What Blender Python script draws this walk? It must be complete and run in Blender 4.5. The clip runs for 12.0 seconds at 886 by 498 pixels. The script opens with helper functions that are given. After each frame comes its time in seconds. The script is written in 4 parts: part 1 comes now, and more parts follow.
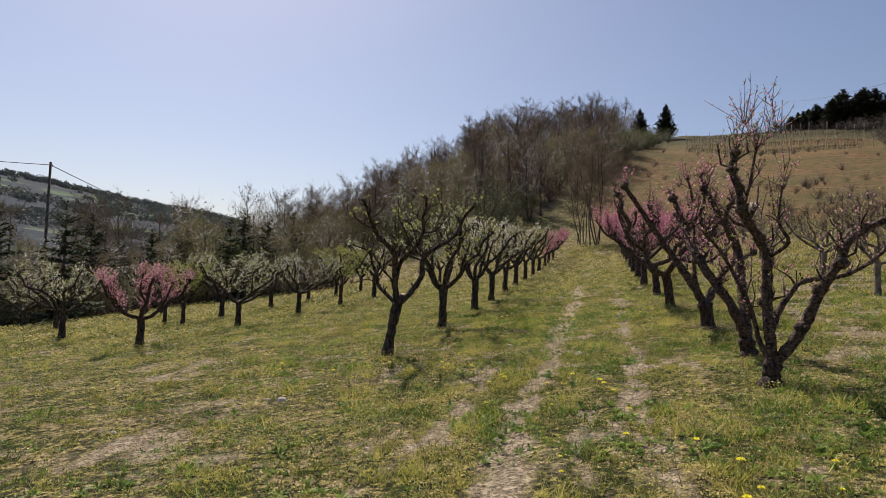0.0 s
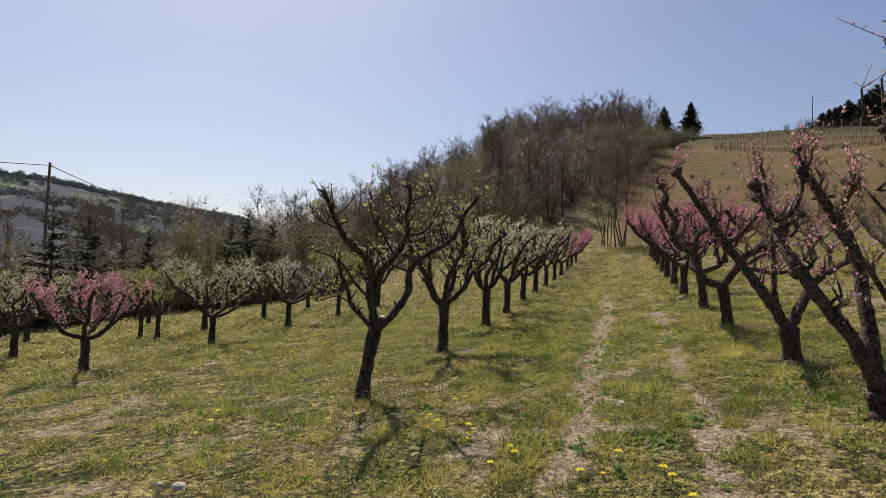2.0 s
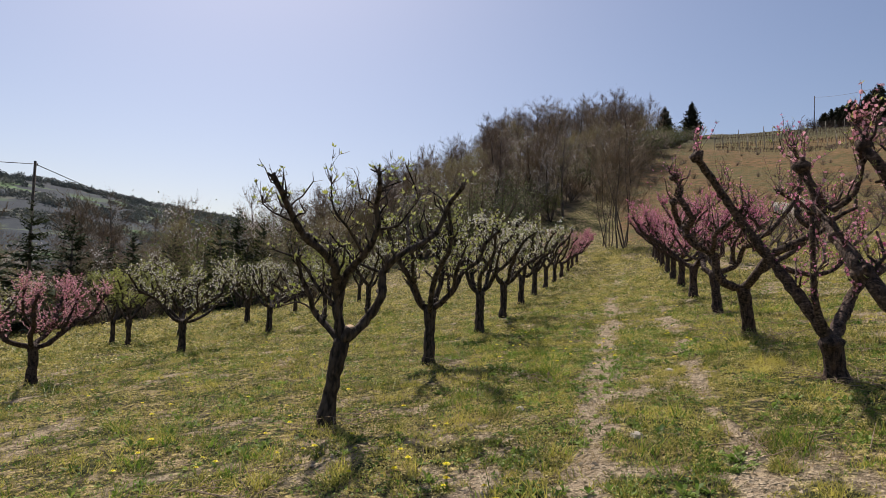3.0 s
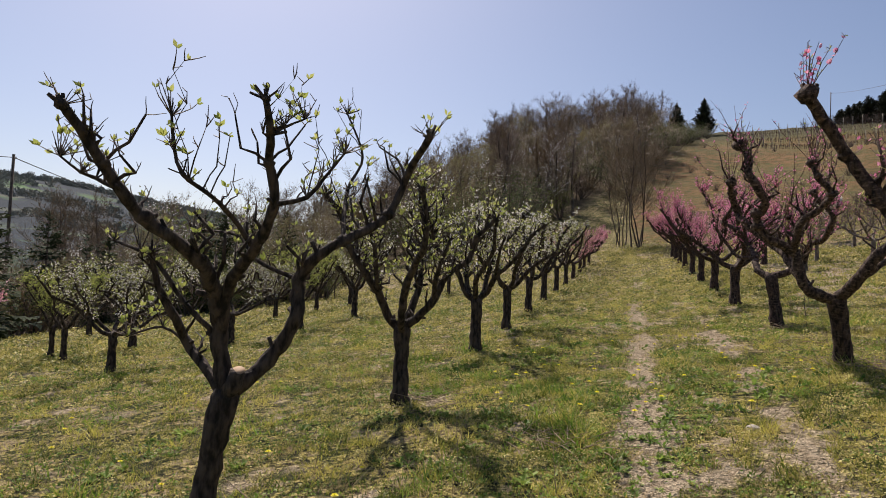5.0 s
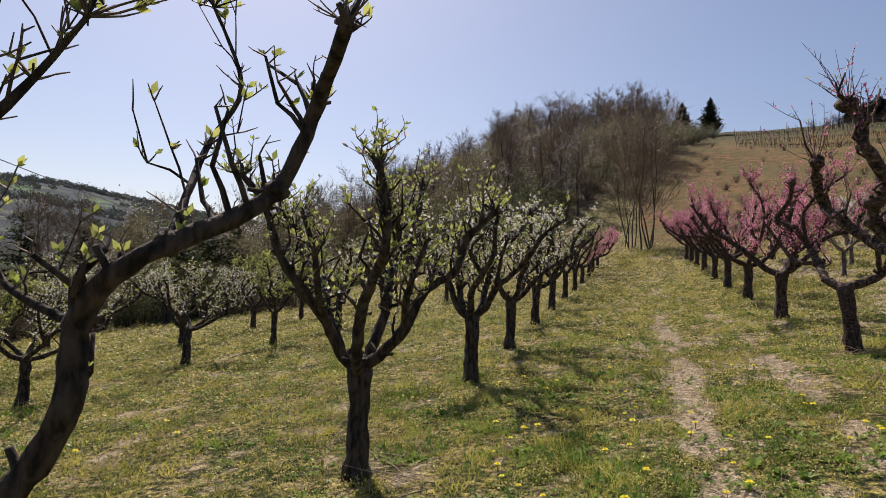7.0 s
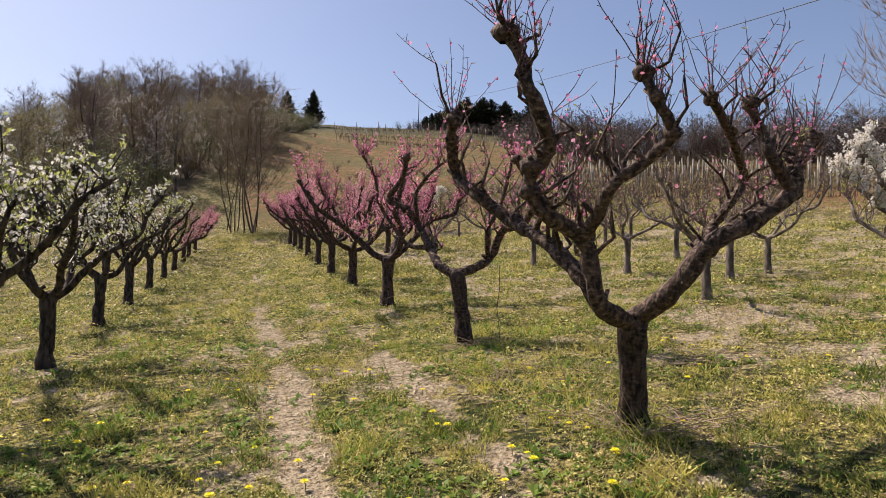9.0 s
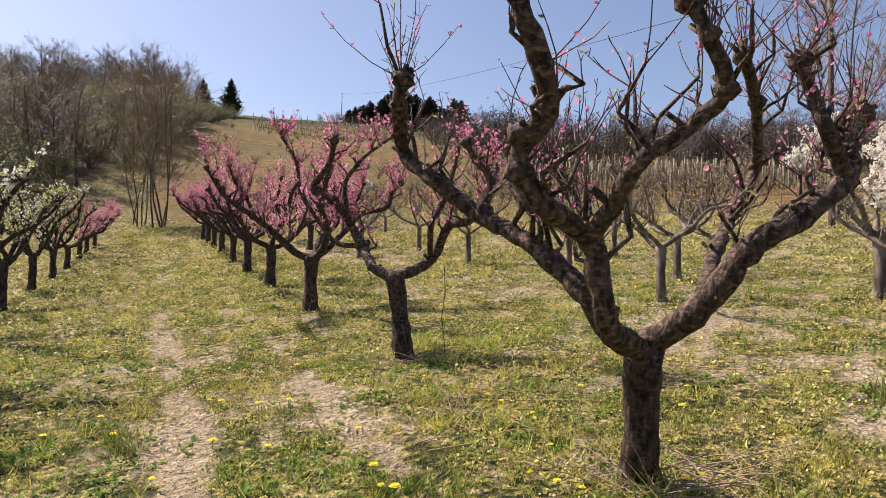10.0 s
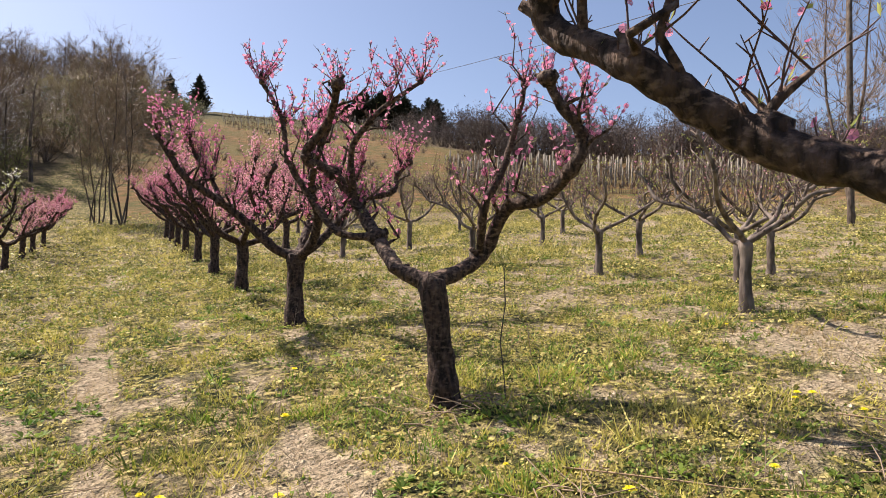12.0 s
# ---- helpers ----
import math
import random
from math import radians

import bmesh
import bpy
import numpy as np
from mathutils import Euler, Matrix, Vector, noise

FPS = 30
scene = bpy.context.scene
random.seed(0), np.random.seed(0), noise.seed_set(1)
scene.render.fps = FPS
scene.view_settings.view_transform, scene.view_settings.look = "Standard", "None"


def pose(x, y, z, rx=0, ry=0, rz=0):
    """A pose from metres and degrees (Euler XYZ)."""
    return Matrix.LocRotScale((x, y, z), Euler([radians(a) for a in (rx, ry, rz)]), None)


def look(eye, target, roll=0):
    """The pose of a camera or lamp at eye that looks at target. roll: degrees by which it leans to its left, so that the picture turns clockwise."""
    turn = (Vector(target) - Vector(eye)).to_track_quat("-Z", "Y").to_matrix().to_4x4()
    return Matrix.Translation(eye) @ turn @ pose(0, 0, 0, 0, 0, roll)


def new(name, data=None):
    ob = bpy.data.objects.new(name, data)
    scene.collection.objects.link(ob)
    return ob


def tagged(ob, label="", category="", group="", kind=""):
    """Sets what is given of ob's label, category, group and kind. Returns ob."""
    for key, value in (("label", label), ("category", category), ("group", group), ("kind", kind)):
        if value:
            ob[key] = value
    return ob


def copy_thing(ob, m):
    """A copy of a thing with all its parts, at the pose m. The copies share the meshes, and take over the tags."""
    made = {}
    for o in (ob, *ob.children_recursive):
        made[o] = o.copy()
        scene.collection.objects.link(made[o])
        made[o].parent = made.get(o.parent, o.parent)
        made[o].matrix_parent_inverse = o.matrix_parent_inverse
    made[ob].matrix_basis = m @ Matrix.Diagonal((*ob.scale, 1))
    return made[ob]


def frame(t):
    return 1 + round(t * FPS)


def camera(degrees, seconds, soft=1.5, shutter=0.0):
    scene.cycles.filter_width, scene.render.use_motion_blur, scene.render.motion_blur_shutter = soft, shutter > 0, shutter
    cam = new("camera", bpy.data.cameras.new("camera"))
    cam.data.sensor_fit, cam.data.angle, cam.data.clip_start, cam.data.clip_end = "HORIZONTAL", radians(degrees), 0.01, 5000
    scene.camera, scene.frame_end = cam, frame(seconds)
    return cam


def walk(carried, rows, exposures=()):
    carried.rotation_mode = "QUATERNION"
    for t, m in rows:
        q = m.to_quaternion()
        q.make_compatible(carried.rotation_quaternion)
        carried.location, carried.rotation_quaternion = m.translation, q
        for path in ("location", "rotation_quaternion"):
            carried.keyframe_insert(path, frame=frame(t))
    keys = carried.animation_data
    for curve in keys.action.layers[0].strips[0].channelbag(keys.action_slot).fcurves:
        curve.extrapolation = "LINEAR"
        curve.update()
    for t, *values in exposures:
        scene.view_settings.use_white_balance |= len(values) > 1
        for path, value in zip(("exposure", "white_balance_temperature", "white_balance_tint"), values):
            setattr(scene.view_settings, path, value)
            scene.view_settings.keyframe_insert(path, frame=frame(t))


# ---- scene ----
cam = camera(69.0, 12.0, soft=0.9)
METRES, EYE, TILT, LEAN, TURN = 15.0, 1.5, 0.0, 0.0, 0.0
ROWS = [
    (0.0, 0.0, 0.0, 0.0, -0.11, 2.6, -2.38),
    (0.5, 0.0059, 0.0471, 0.0053, 0.54, 2.68, -2.32),
    (1.0, 0.0142, 0.0944, 0.0109, 1.1, 2.73, -2.39),
    (1.5, 0.0167, 0.1398, 0.0132, 1.63, 2.76, -2.33),
    (2.0, 0.0235, 0.1803, 0.0138, 1.72, 2.69, -2.32),
    (2.5, 0.032, 0.2235, 0.0151, 1.7, 2.82, -2.27),
    (3.0, 0.036, 0.2661, 0.0154, 1.73, 2.82, -2.29),
    (5.0, 0.0542, 0.453, 0.0218, 2.45, 2.77, -2.39),
    (5.5, 0.0516, 0.4902, 0.0241, 3.71, 2.88, -2.43),
    (6.0, 0.0517, 0.5237, 0.029, 4.38, 2.91, -2.35),
    (6.5, 0.0551, 0.5641, 0.031, 4.38, 2.9, -2.37),
    (8.5, 0.0927, 0.716, 0.0338, -19.79, 2.76, -1.61),
    (9.0, 0.1063, 0.7506, 0.0362, -31.39, 2.72, -1.35),
    (9.5, 0.1246, 0.7866, 0.0414, -37.93, 2.63, -1.19),
    (10.0, 0.1409, 0.824, 0.042, -38.2, 2.49, -1.18),
    (10.5, 0.1585, 0.8594, 0.0451, -38.69, 2.48, -1.24),
    (11.0, 0.1759, 0.8937, 0.0496, -39.11, 2.58, -1.11),
    (11.5, 0.1883, 0.9304, 0.0483, -39.45, 2.4, -1.21),
    (12.0, 0.1995, 0.9657, 0.0431, -40.69, 2.63, -1.19),
]
EXPOSURES = [(0.0, 0.2, 6640, 18), (7.0, 0.33, 6680, 19), (8.5, 0.48, 6700, 20), (9.5, 0.82, 6820, 20), (12.0, 0.95, 6850, 19)]
walk(cam, [(t, pose(0, 0, EYE, TILT, LEAN, TURN) @ pose(METRES * x, METRES * y, METRES * z, 90 + pitch, roll, yaw)) for t, x, y, z, yaw, pitch, roll in ROWS], EXPOSURES)


# ---- world, sun and exposure ----
SUN_AZ, SUN_EL = -22.0, 50.0
world = bpy.data.worlds.new("sky_world")
scene.world = world
world.use_nodes = True
wt = world.node_tree
sky = wt.nodes.new("ShaderNodeTexSky")
sky.sky_type, sky.sun_disc = "NISHITA", False
sky.sun_elevation, sky.sun_rotation = radians(SUN_EL), radians(SUN_AZ)
sky.altitude, sky.air_density, sky.dust_density, sky.ozone_density = 300, 1.0, 1.6, 2.0
wt.links.new(sky.outputs[0], wt.nodes["Background"].inputs[0])
wt.nodes["Background"].inputs[1].default_value = 0.084
sun = new("sun", bpy.data.lights.new("sun", "SUN"))
sun.data.energy, sun.data.angle, sun.data.color = 5.0, radians(0.53), (1.0, 0.93, 0.82)
sd = Vector((math.sin(radians(SUN_AZ)) * math.cos(radians(SUN_EL)), math.cos(radians(SUN_AZ)) * math.cos(radians(SUN_EL)), math.sin(radians(SUN_EL))))
sun.matrix_world = look(sd * 50, (0, 0, 0))
scene.view_settings.exposure = 0.0


# ---- materials ----
def nodes_of(name):
    m = bpy.data.materials.new(name)
    m.use_nodes = True
    nt = m.node_tree
    return m, nt, nt.nodes["Principled BSDF"]


def add(nt, kind, **values):
    n = nt.nodes.new("ShaderNode" + kind)
    for k, v in values.items():
        n.inputs[k].default_value = v
    return n


def ramp(nt, src, stops):
    r = nt.nodes.new("ShaderNodeValToRGB")
    el = r.color_ramp.elements
    while len(el) < len(stops):
        el.new(0.5)
    for e, (p, c) in zip(el, stops):
        e.position, e.color = p, (*c, 1)
    nt.links.new(src, r.inputs[0])
    return r


def mix(nt, fac, a, b):
    m = nt.nodes.new("ShaderNodeMix")
    m.data_type = "RGBA"
    for sock, v in ((m.inputs[0], fac), (m.inputs[6], a), (m.inputs[7], b)):
        if isinstance(v, (int, float)):
            sock.default_value = v
        elif isinstance(v, tuple):
            sock.default_value = (*v, 1)
        else:
            nt.links.new(v, sock)
    return m.outputs[2]


def noisy(nt, scale, detail=4, stretch=None, space="Object"):
    co = nt.nodes.new("ShaderNodeTexCoord").outputs["Object"] if space == "Object" else nt.nodes.new("ShaderNodeNewGeometry").outputs["Position"]
    if stretch:
        mp = nt.nodes.new("ShaderNodeMapping")
        mp.inputs["Scale"].default_value = stretch
        nt.links.new(co, mp.inputs[0])
        co = mp.outputs[0]
    n = add(nt, "TexNoise", Scale=scale, Detail=detail)
    nt.links.new(co, n.inputs["Vector"])
    return n.outputs["Fac"]


def bump(nt, bsdf, height, strength, dist):
    b = add(nt, "Bump", Strength=strength, Distance=dist)
    nt.links.new(height, b.inputs["Height"])
    nt.links.new(b.outputs[0], bsdf.inputs["Normal"])


def bark(name, dark, light, bands=None, scale=30):
    m, nt, b = nodes_of(name)
    f = noisy(nt, scale, 6, (1, 1, 0.35))
    g = noisy(nt, 3.5, 3)
    c = ramp(nt, f, [(0.38, dark), (0.6, light)]).outputs[0]
    if bands:
        h = noisy(nt, 26, 6, (1.0, 1.0, 1.8))
        k = ramp(nt, h, [(0.5, (0, 0, 0)), (0.75, (0.5, 0.5, 0.5))]).outputs[0]
        c = mix(nt, k, c, bands)
    c = mix(nt, ramp(nt, g, [(0.5, (0, 0, 0)), (0.85, (0.4, 0.4, 0.4))]).outputs[0], c, tuple(x * 0.5 for x in dark))
    nt.links.new(c, b.inputs["Base Color"])
    b.inputs["Roughness"].default_value = 0.85
    b.inputs["Specular IOR Level"].default_value = 0.25
    bump(nt, b, f, 1.0, 0.035)
    return m


def leafy(name, c0, c1, scale=3.0, through_light=0.45, rough=0.6, fine=0):
    m, nt, b = nodes_of(name)
    f = noisy(nt, scale, 3, space="World")
    if fine:
        a = nt.nodes.new("ShaderNodeMath")
        a.operation = "MULTIPLY_ADD"
        nt.links.new(noisy(nt, fine, 1, space="World"), a.inputs[0])
        a.inputs[1].default_value = 0.9
        s = nt.nodes.new("ShaderNodeMath")
        s.operation = "SUBTRACT"
        nt.links.new(f, s.inputs[0])
        s.inputs[1].default_value = 0.45
        k = nt.nodes.new("ShaderNodeMath")
        k.operation = "MULTIPLY"
        nt.links.new(s.outputs[0], k.inputs[0])
        k.inputs[1].default_value = 1.25
        nt.links.new(k.outputs[0], a.inputs[2])
        f = a.outputs[0]
    c = ramp(nt, f, [(0.35, c0), (0.65, c1)]).outputs[0]
    nt.links.new(c, b.inputs["Base Color"])
    b.inputs["Roughness"].default_value = rough
    b.inputs["Specular IOR Level"].default_value = 0.3
    t = nt.nodes.new("ShaderNodeBsdfTranslucent")
    nt.links.new(c, t.inputs[0])
    x = nt.nodes.new("ShaderNodeMixShader")
    x.inputs[0].default_value = through_light
    nt.links.new(b.outputs[0], x.inputs[1])
    nt.links.new(t.outputs[0], x.inputs[2])
    nt.links.new(x.outputs[0], nt.nodes["Material Output"].inputs[0])
    return m


def plain(name, col, rough=0.7, metal=0.0):
    m, nt, b = nodes_of(name)
    f = noisy(nt, 25, 4)
    nt.links.new(ramp(nt, f, [(0.3, tuple(x * 0.75 for x in col)), (0.7, col)]).outputs[0], b.inputs["Base Color"])
    b.inputs["Roughness"].default_value, b.inputs["Metallic"].default_value = rough, metal
    return m


BARK_PEACH = bark("peach_bark", (0.012, 0.008, 0.007), (0.078, 0.05, 0.039), (0.22, 0.16, 0.125))
# Paler than the shaded trunk bark: sunlit limb tone put into colour, plus lenticels.
LIT_LIMB_BARK = bark("lit_limb_bark", (0.018, 0.012, 0.009), (0.09, 0.058, 0.043), (0.4, 0.28, 0.205))
BARK_PEAR = bark("pear_bark", (0.014, 0.011, 0.009), (0.08, 0.06, 0.047), None, 22)
BARK_GREY = bark("grey_bark", (0.07, 0.055, 0.045), (0.22, 0.18, 0.15), None, 8)
BARK_WOOD = bark("woodland_bark", (0.045, 0.034, 0.027), (0.15, 0.115, 0.088), None, 3)
TWIG_RED = plain("red_twig", (0.12, 0.06, 0.045), 0.55)
TWIG_GREY = plain("grey_twig", (0.13, 0.10, 0.08))
TWIG_HAZE = plain("woodland_twig", (0.2, 0.14, 0.098))
TWIG_WARM = plain("warm_twig", (0.22, 0.155, 0.085))
RIDGE_TWIG = plain("ridge_twig", (0.085, 0.06, 0.05))
CUT_WOOD = plain("cut_wood", (0.4, 0.27, 0.16), 0.8)
PINK = leafy("pink_petal", (0.72, 0.27, 0.36), (0.90, 0.56, 0.62), 14, 0.45)
DEEP_PINK = leafy("deep_pink_petal", (0.60, 0.13, 0.30), (0.88, 0.42, 0.56), 14, 0.45)
WHITE = leafy("white_petal", (0.78, 0.74, 0.66), (0.88, 0.86, 0.82), 14, 0.35)
LEAF = leafy("young_leaf", (0.24, 0.30, 0.06), (0.50, 0.52, 0.16), 9, 0.5)
LEAF_BRONZE = leafy("bronze_leaf", (0.2, 0.13, 0.05), (0.28, 0.24, 0.07), 9, 0.4)
NEEDLE = leafy("dark_needle", (0.018, 0.03, 0.014), (0.05, 0.07, 0.028), 1.2, 0.08, 0.95)
NEEDLE_BLACK = leafy("cypress_needle", (0.012, 0.016, 0.01), (0.03, 0.035, 0.02), 1.2, 0.1)
BUSH = leafy("bush_leaf", (0.08, 0.10, 0.03), (0.17, 0.18, 0.06), 0.6, 0.35)
BUSH_DARK = leafy("dark_bush_leaf", (0.05, 0.075, 0.025), (0.11, 0.13, 0.045), 0.6, 0.35)
CATKIN = leafy("pale_bud", (0.22, 0.22, 0.09), (0.36, 0.33, 0.18), 0.8, 0.4)
GRASS = leafy("grass_blade", (0.085, 0.13, 0.018), (0.6, 0.54, 0.13), 1.3, 0.35, fine=38)
HERB = leafy("herb_leaf", (0.11, 0.14, 0.025), (0.6, 0.52, 0.17), 1.7, 0.3, fine=45)
DRY = leafy("dry_grass", (0.34, 0.25, 0.11), (0.52, 0.42, 0.22), 2.0, 0.3)
WEED = leafy("weed_leaf", (0.07, 0.15, 0.022), (0.26, 0.36, 0.07), 2.5, 0.4)
YELLOW = leafy("dandelion_petal", (0.82, 0.72, 0.02), (0.92, 0.84, 0.05), 9, 0.3)
POLE_WOOD = bark("pole_wood", (0.06, 0.045, 0.035), (0.14, 0.11, 0.085), None, 10)
POST_WOOD = bark("post_wood", (0.14, 0.12, 0.09), (0.36, 0.32, 0.26), None, 10)
WIRE = plain("wire", (0.06, 0.06, 0.06), 0.5, 0.5)
STONE = plain("pale_stone", (0.5, 0.45, 0.38), 0.9)


def ground_material():
    m, nt, b = nodes_of("orchard_ground")
    big = noisy(nt, 0.18, 3, space="World")
    mid = noisy(nt, 1.1, 5, space="World")
    fine = noisy(nt, 14, 6, space="World")
    tiny = noisy(nt, 60, 3, space="World")
    gap_shade = noisy(nt, 32, 5, space="World")
    at = nt.nodes.new("ShaderNodeAttribute")
    at.attribute_name = "bare"
    far = nt.nodes.new("ShaderNodeAttribute")
    far.attribute_name = "wild"
    hill = nt.nodes.new("ShaderNodeAttribute")
    hill.attribute_name = "hillside"
    # Near-black low stops paint the shade between tufts into the turf colours.
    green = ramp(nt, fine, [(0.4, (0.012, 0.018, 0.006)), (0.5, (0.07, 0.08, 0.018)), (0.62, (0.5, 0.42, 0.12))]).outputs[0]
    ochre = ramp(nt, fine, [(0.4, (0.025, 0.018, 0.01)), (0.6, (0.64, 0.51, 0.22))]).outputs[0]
    turf = mix(nt, ramp(nt, mid, [(0.42, (0, 0, 0)), (0.62, (1, 1, 1))]).outputs[0], green, ochre)
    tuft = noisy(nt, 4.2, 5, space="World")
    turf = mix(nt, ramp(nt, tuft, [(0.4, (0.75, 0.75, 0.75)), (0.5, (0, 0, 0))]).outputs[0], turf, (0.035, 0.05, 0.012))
    turf = mix(nt, ramp(nt, tuft, [(0.55, (0, 0, 0)), (0.64, (0.7, 0.7, 0.7))]).outputs[0], turf, (0.42, 0.33, 0.2))
    soil = ramp(nt, fine, [(0.25, (0.24, 0.18, 0.11)), (0.6, (0.54, 0.44, 0.30)), (0.8, (0.64, 0.55, 0.40))]).outputs[0]
    c = mix(nt, at.outputs["Fac"], turf, soil)
    litter = ramp(nt, mid, [(0.35, (0.07, 0.05, 0.03)), (0.65, (0.16, 0.12, 0.07))]).outputs[0]
    c = mix(nt, far.outputs["Fac"], c, litter)
    # Dark noise specks over turf and soil: shade of small gaps put into colour.
    c = mix(nt, ramp(nt, gap_shade, [(0.36, (0.75, 0.75, 0.75)), (0.5, (0, 0, 0))]).outputs[0], c, (0.05, 0.045, 0.02))
    slope = ramp(nt, mid, [(0.36, (0.10, 0.10, 0.03)), (0.5, (0.21, 0.125, 0.05)), (0.66, (0.27, 0.15, 0.07))]).outputs[0]
    furrow = noisy(nt, 0.9, 4, (0.12, 0.12, 6.0), space="World")
    slope = mix(nt, ramp(nt, furrow, [(0.4, (0.45, 0.45, 0.45)), (0.58, (0, 0, 0))]).outputs[0], slope, (0.085, 0.065, 0.032))
    patches = noisy(nt, 0.09, 4, (1.0, 0.6, 2.0), space="World")
    slope = mix(nt, ramp(nt, patches, [(0.44, (0, 0, 0)), (0.56, (0.5, 0.5, 0.5))]).outputs[0], slope, (0.10, 0.105, 0.035))
    top = nt.nodes.new("ShaderNodeAttribute")
    top.attribute_name = "top_field"
    slope = mix(nt, top.outputs["Fac"], slope, ramp(nt, mid, [(0.4, (0.06, 0.06, 0.024)), (0.6, (0.105, 0.09, 0.04))]).outputs[0])
    c = mix(nt, hill.outputs["Fac"], c, slope)
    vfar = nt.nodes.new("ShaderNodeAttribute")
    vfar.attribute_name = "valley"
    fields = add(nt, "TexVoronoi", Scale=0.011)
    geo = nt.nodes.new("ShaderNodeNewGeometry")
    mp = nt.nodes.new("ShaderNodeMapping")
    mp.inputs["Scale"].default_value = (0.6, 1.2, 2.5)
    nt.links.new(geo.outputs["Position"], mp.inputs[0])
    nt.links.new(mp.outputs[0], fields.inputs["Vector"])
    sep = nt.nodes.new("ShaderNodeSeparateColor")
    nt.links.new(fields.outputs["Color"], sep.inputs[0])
    # Far field and wood colours shifted blue-grey: distance haze put into the colour.
    hazed_fields = ramp(nt, sep.outputs[0], [(0.0, (0.04, 0.055, 0.05)), (0.3, (0.07, 0.14, 0.05)), (0.45, (0.05, 0.06, 0.055)), (0.7, (0.045, 0.06, 0.055)), (0.8, (0.12, 0.13, 0.10)), (1.0, (0.08, 0.16, 0.06))]).outputs[0]
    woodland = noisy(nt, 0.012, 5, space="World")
    hazed_fields = mix(nt, ramp(nt, woodland, [(0.45, (0, 0, 0)), (0.49, (1, 1, 1))]).outputs[0], hazed_fields, (0.022, 0.034, 0.045))
    c = mix(nt, vfar.outputs["Fac"], c, hazed_fields)
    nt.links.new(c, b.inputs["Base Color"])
    b.inputs["Roughness"].default_value = 0.95
    b.inputs["Specular IOR Level"].default_value = 0.15
    s = nt.nodes.new("ShaderNodeMath")
    s.operation = "ADD"
    nt.links.new(fine, s.inputs[0])
    nt.links.new(tiny, s.inputs[1])
    lumps = noisy(nt, 9, 4, (1.0, 1.0, 1.0), space="World")
    s2 = nt.nodes.new("ShaderNodeMath")
    s2.operation = "MULTIPLY_ADD"
    nt.links.new(lumps, s2.inputs[0])
    s2.inputs[1].default_value = 1.6
    nt.links.new(s.outputs[0], s2.inputs[2])
    bump(nt, b, s2.outputs[0], 1.0, 0.07)
    return m


GROUND = ground_material()

# ---- height of the land ----
AZ = np.array([-180, -60, -35, -21, -11, -4, 4, 12, 20, 30, 45, 62, 180.0])
DIST = np.array([45, 70, 110, 150, 190, 600, 1300.0])
LAND = np.array([
    [0, 0, 0, 0, 0, 0, 0],
    [-4, -7, -12, -15, -15, 12, 148],
    [-3, -4, -7, -9, -10, 30, 148],
    [-0.8, -2, -5, -6, -8, 20, 106],
    [0.3, 2, 6, 8, 6, 0, 60],
    [1.2, 5, 13, 17, 15, 0, 60],
    [2.2, 7, 20, 30, 29, 5, 40],
    [3.2, 7.5, 22, 34, 36, 20, 40],
    [3.8, 9, 21, 33, 44.8, 35, 60],
    [4.4, 10, 21, 33, 45.5, 35, 60],
    [5.2, 11, 20, 29, 38, 35, 60],
    [5.6, 11, 18, 27, 34, 30, 50],
    [0, 0, 0, 0, 0, 0, 0],
])


def smooth01(t):
    t = np.clip(t, 0, 1)
    return t * t * (3 - 2 * t)


NOISE_GRID = np.random.RandomState(7).rand(64, 64)


def vn(x, y, scale, shift=0.0):
    """Smooth value noise in 0..1 with a cell of that many metres."""
    u, v = np.asarray(x) / scale + 17.3 + shift, np.asarray(y) / scale + 5.1 + shift * 1.7
    i, j = np.floor(u).astype(int), np.floor(v).astype(int)
    a, b = smooth01(u - i), smooth01(v - j)
    g = lambda p, q: NOISE_GRID[p % 64, q % 64]
    return (g(i, j) * (1 - a) + g(i + 1, j) * a) * (1 - b) + (g(i, j + 1) * (1 - a) + g(i + 1, j + 1) * a) * b


def land(x, y):
    """Height of the land at arrays x, y."""
    x, y = np.asarray(x, float), np.asarray(y, float)
    cx, cy = np.clip(x, -30, 30), np.clip(y, -15, 50)
    near = -0.15 + 0.10248 * cx + 0.03662 * cy + 0.00106 * cx * cy + 0.00011 * cy * cy
    d = np.hypot(x, y)
    az = np.degrees(np.arctan2(x, y))
    k = np.clip(np.searchsorted(AZ, az) - 1, 0, len(AZ) - 2)
    f = smooth01((az - AZ[k]) / (AZ[k + 1] - AZ[k])) * 0.5 + 0.5 * (az - AZ[k]) / (AZ[k + 1] - AZ[k])
    j = np.clip(np.searchsorted(DIST, d) - 1, 0, len(DIST) - 2)
    g = np.clip((d - DIST[j]) / (DIST[j + 1] - DIST[j]), 0, 1)
    z = (LAND[k, j] * (1 - g) + LAND[k, j + 1] * g) * (1 - f) + (LAND[k + 1, j] * (1 - g) + LAND[k + 1, j + 1] * g) * f
    w = smooth01((d - 34) / 18)
    out = near * (1 - w) + z * w
    u = x - 0.25 * y
    out = out + 0.025 * (vn(x, y, 0.9) - 0.5) * (1 - w) + 0.05 * (vn(x, y, 3.1, 3) - 0.5) + w * np.clip(d - 45, 0, 80) / 80 * 3 * (vn(x, y, 22, 5) - 0.5)
    out = out - 0.035 * np.exp(-((u + 0.81) / 0.22) ** 2) - 0.02 * np.exp(-((u - 0.4) / 0.2) ** 2)
    return out


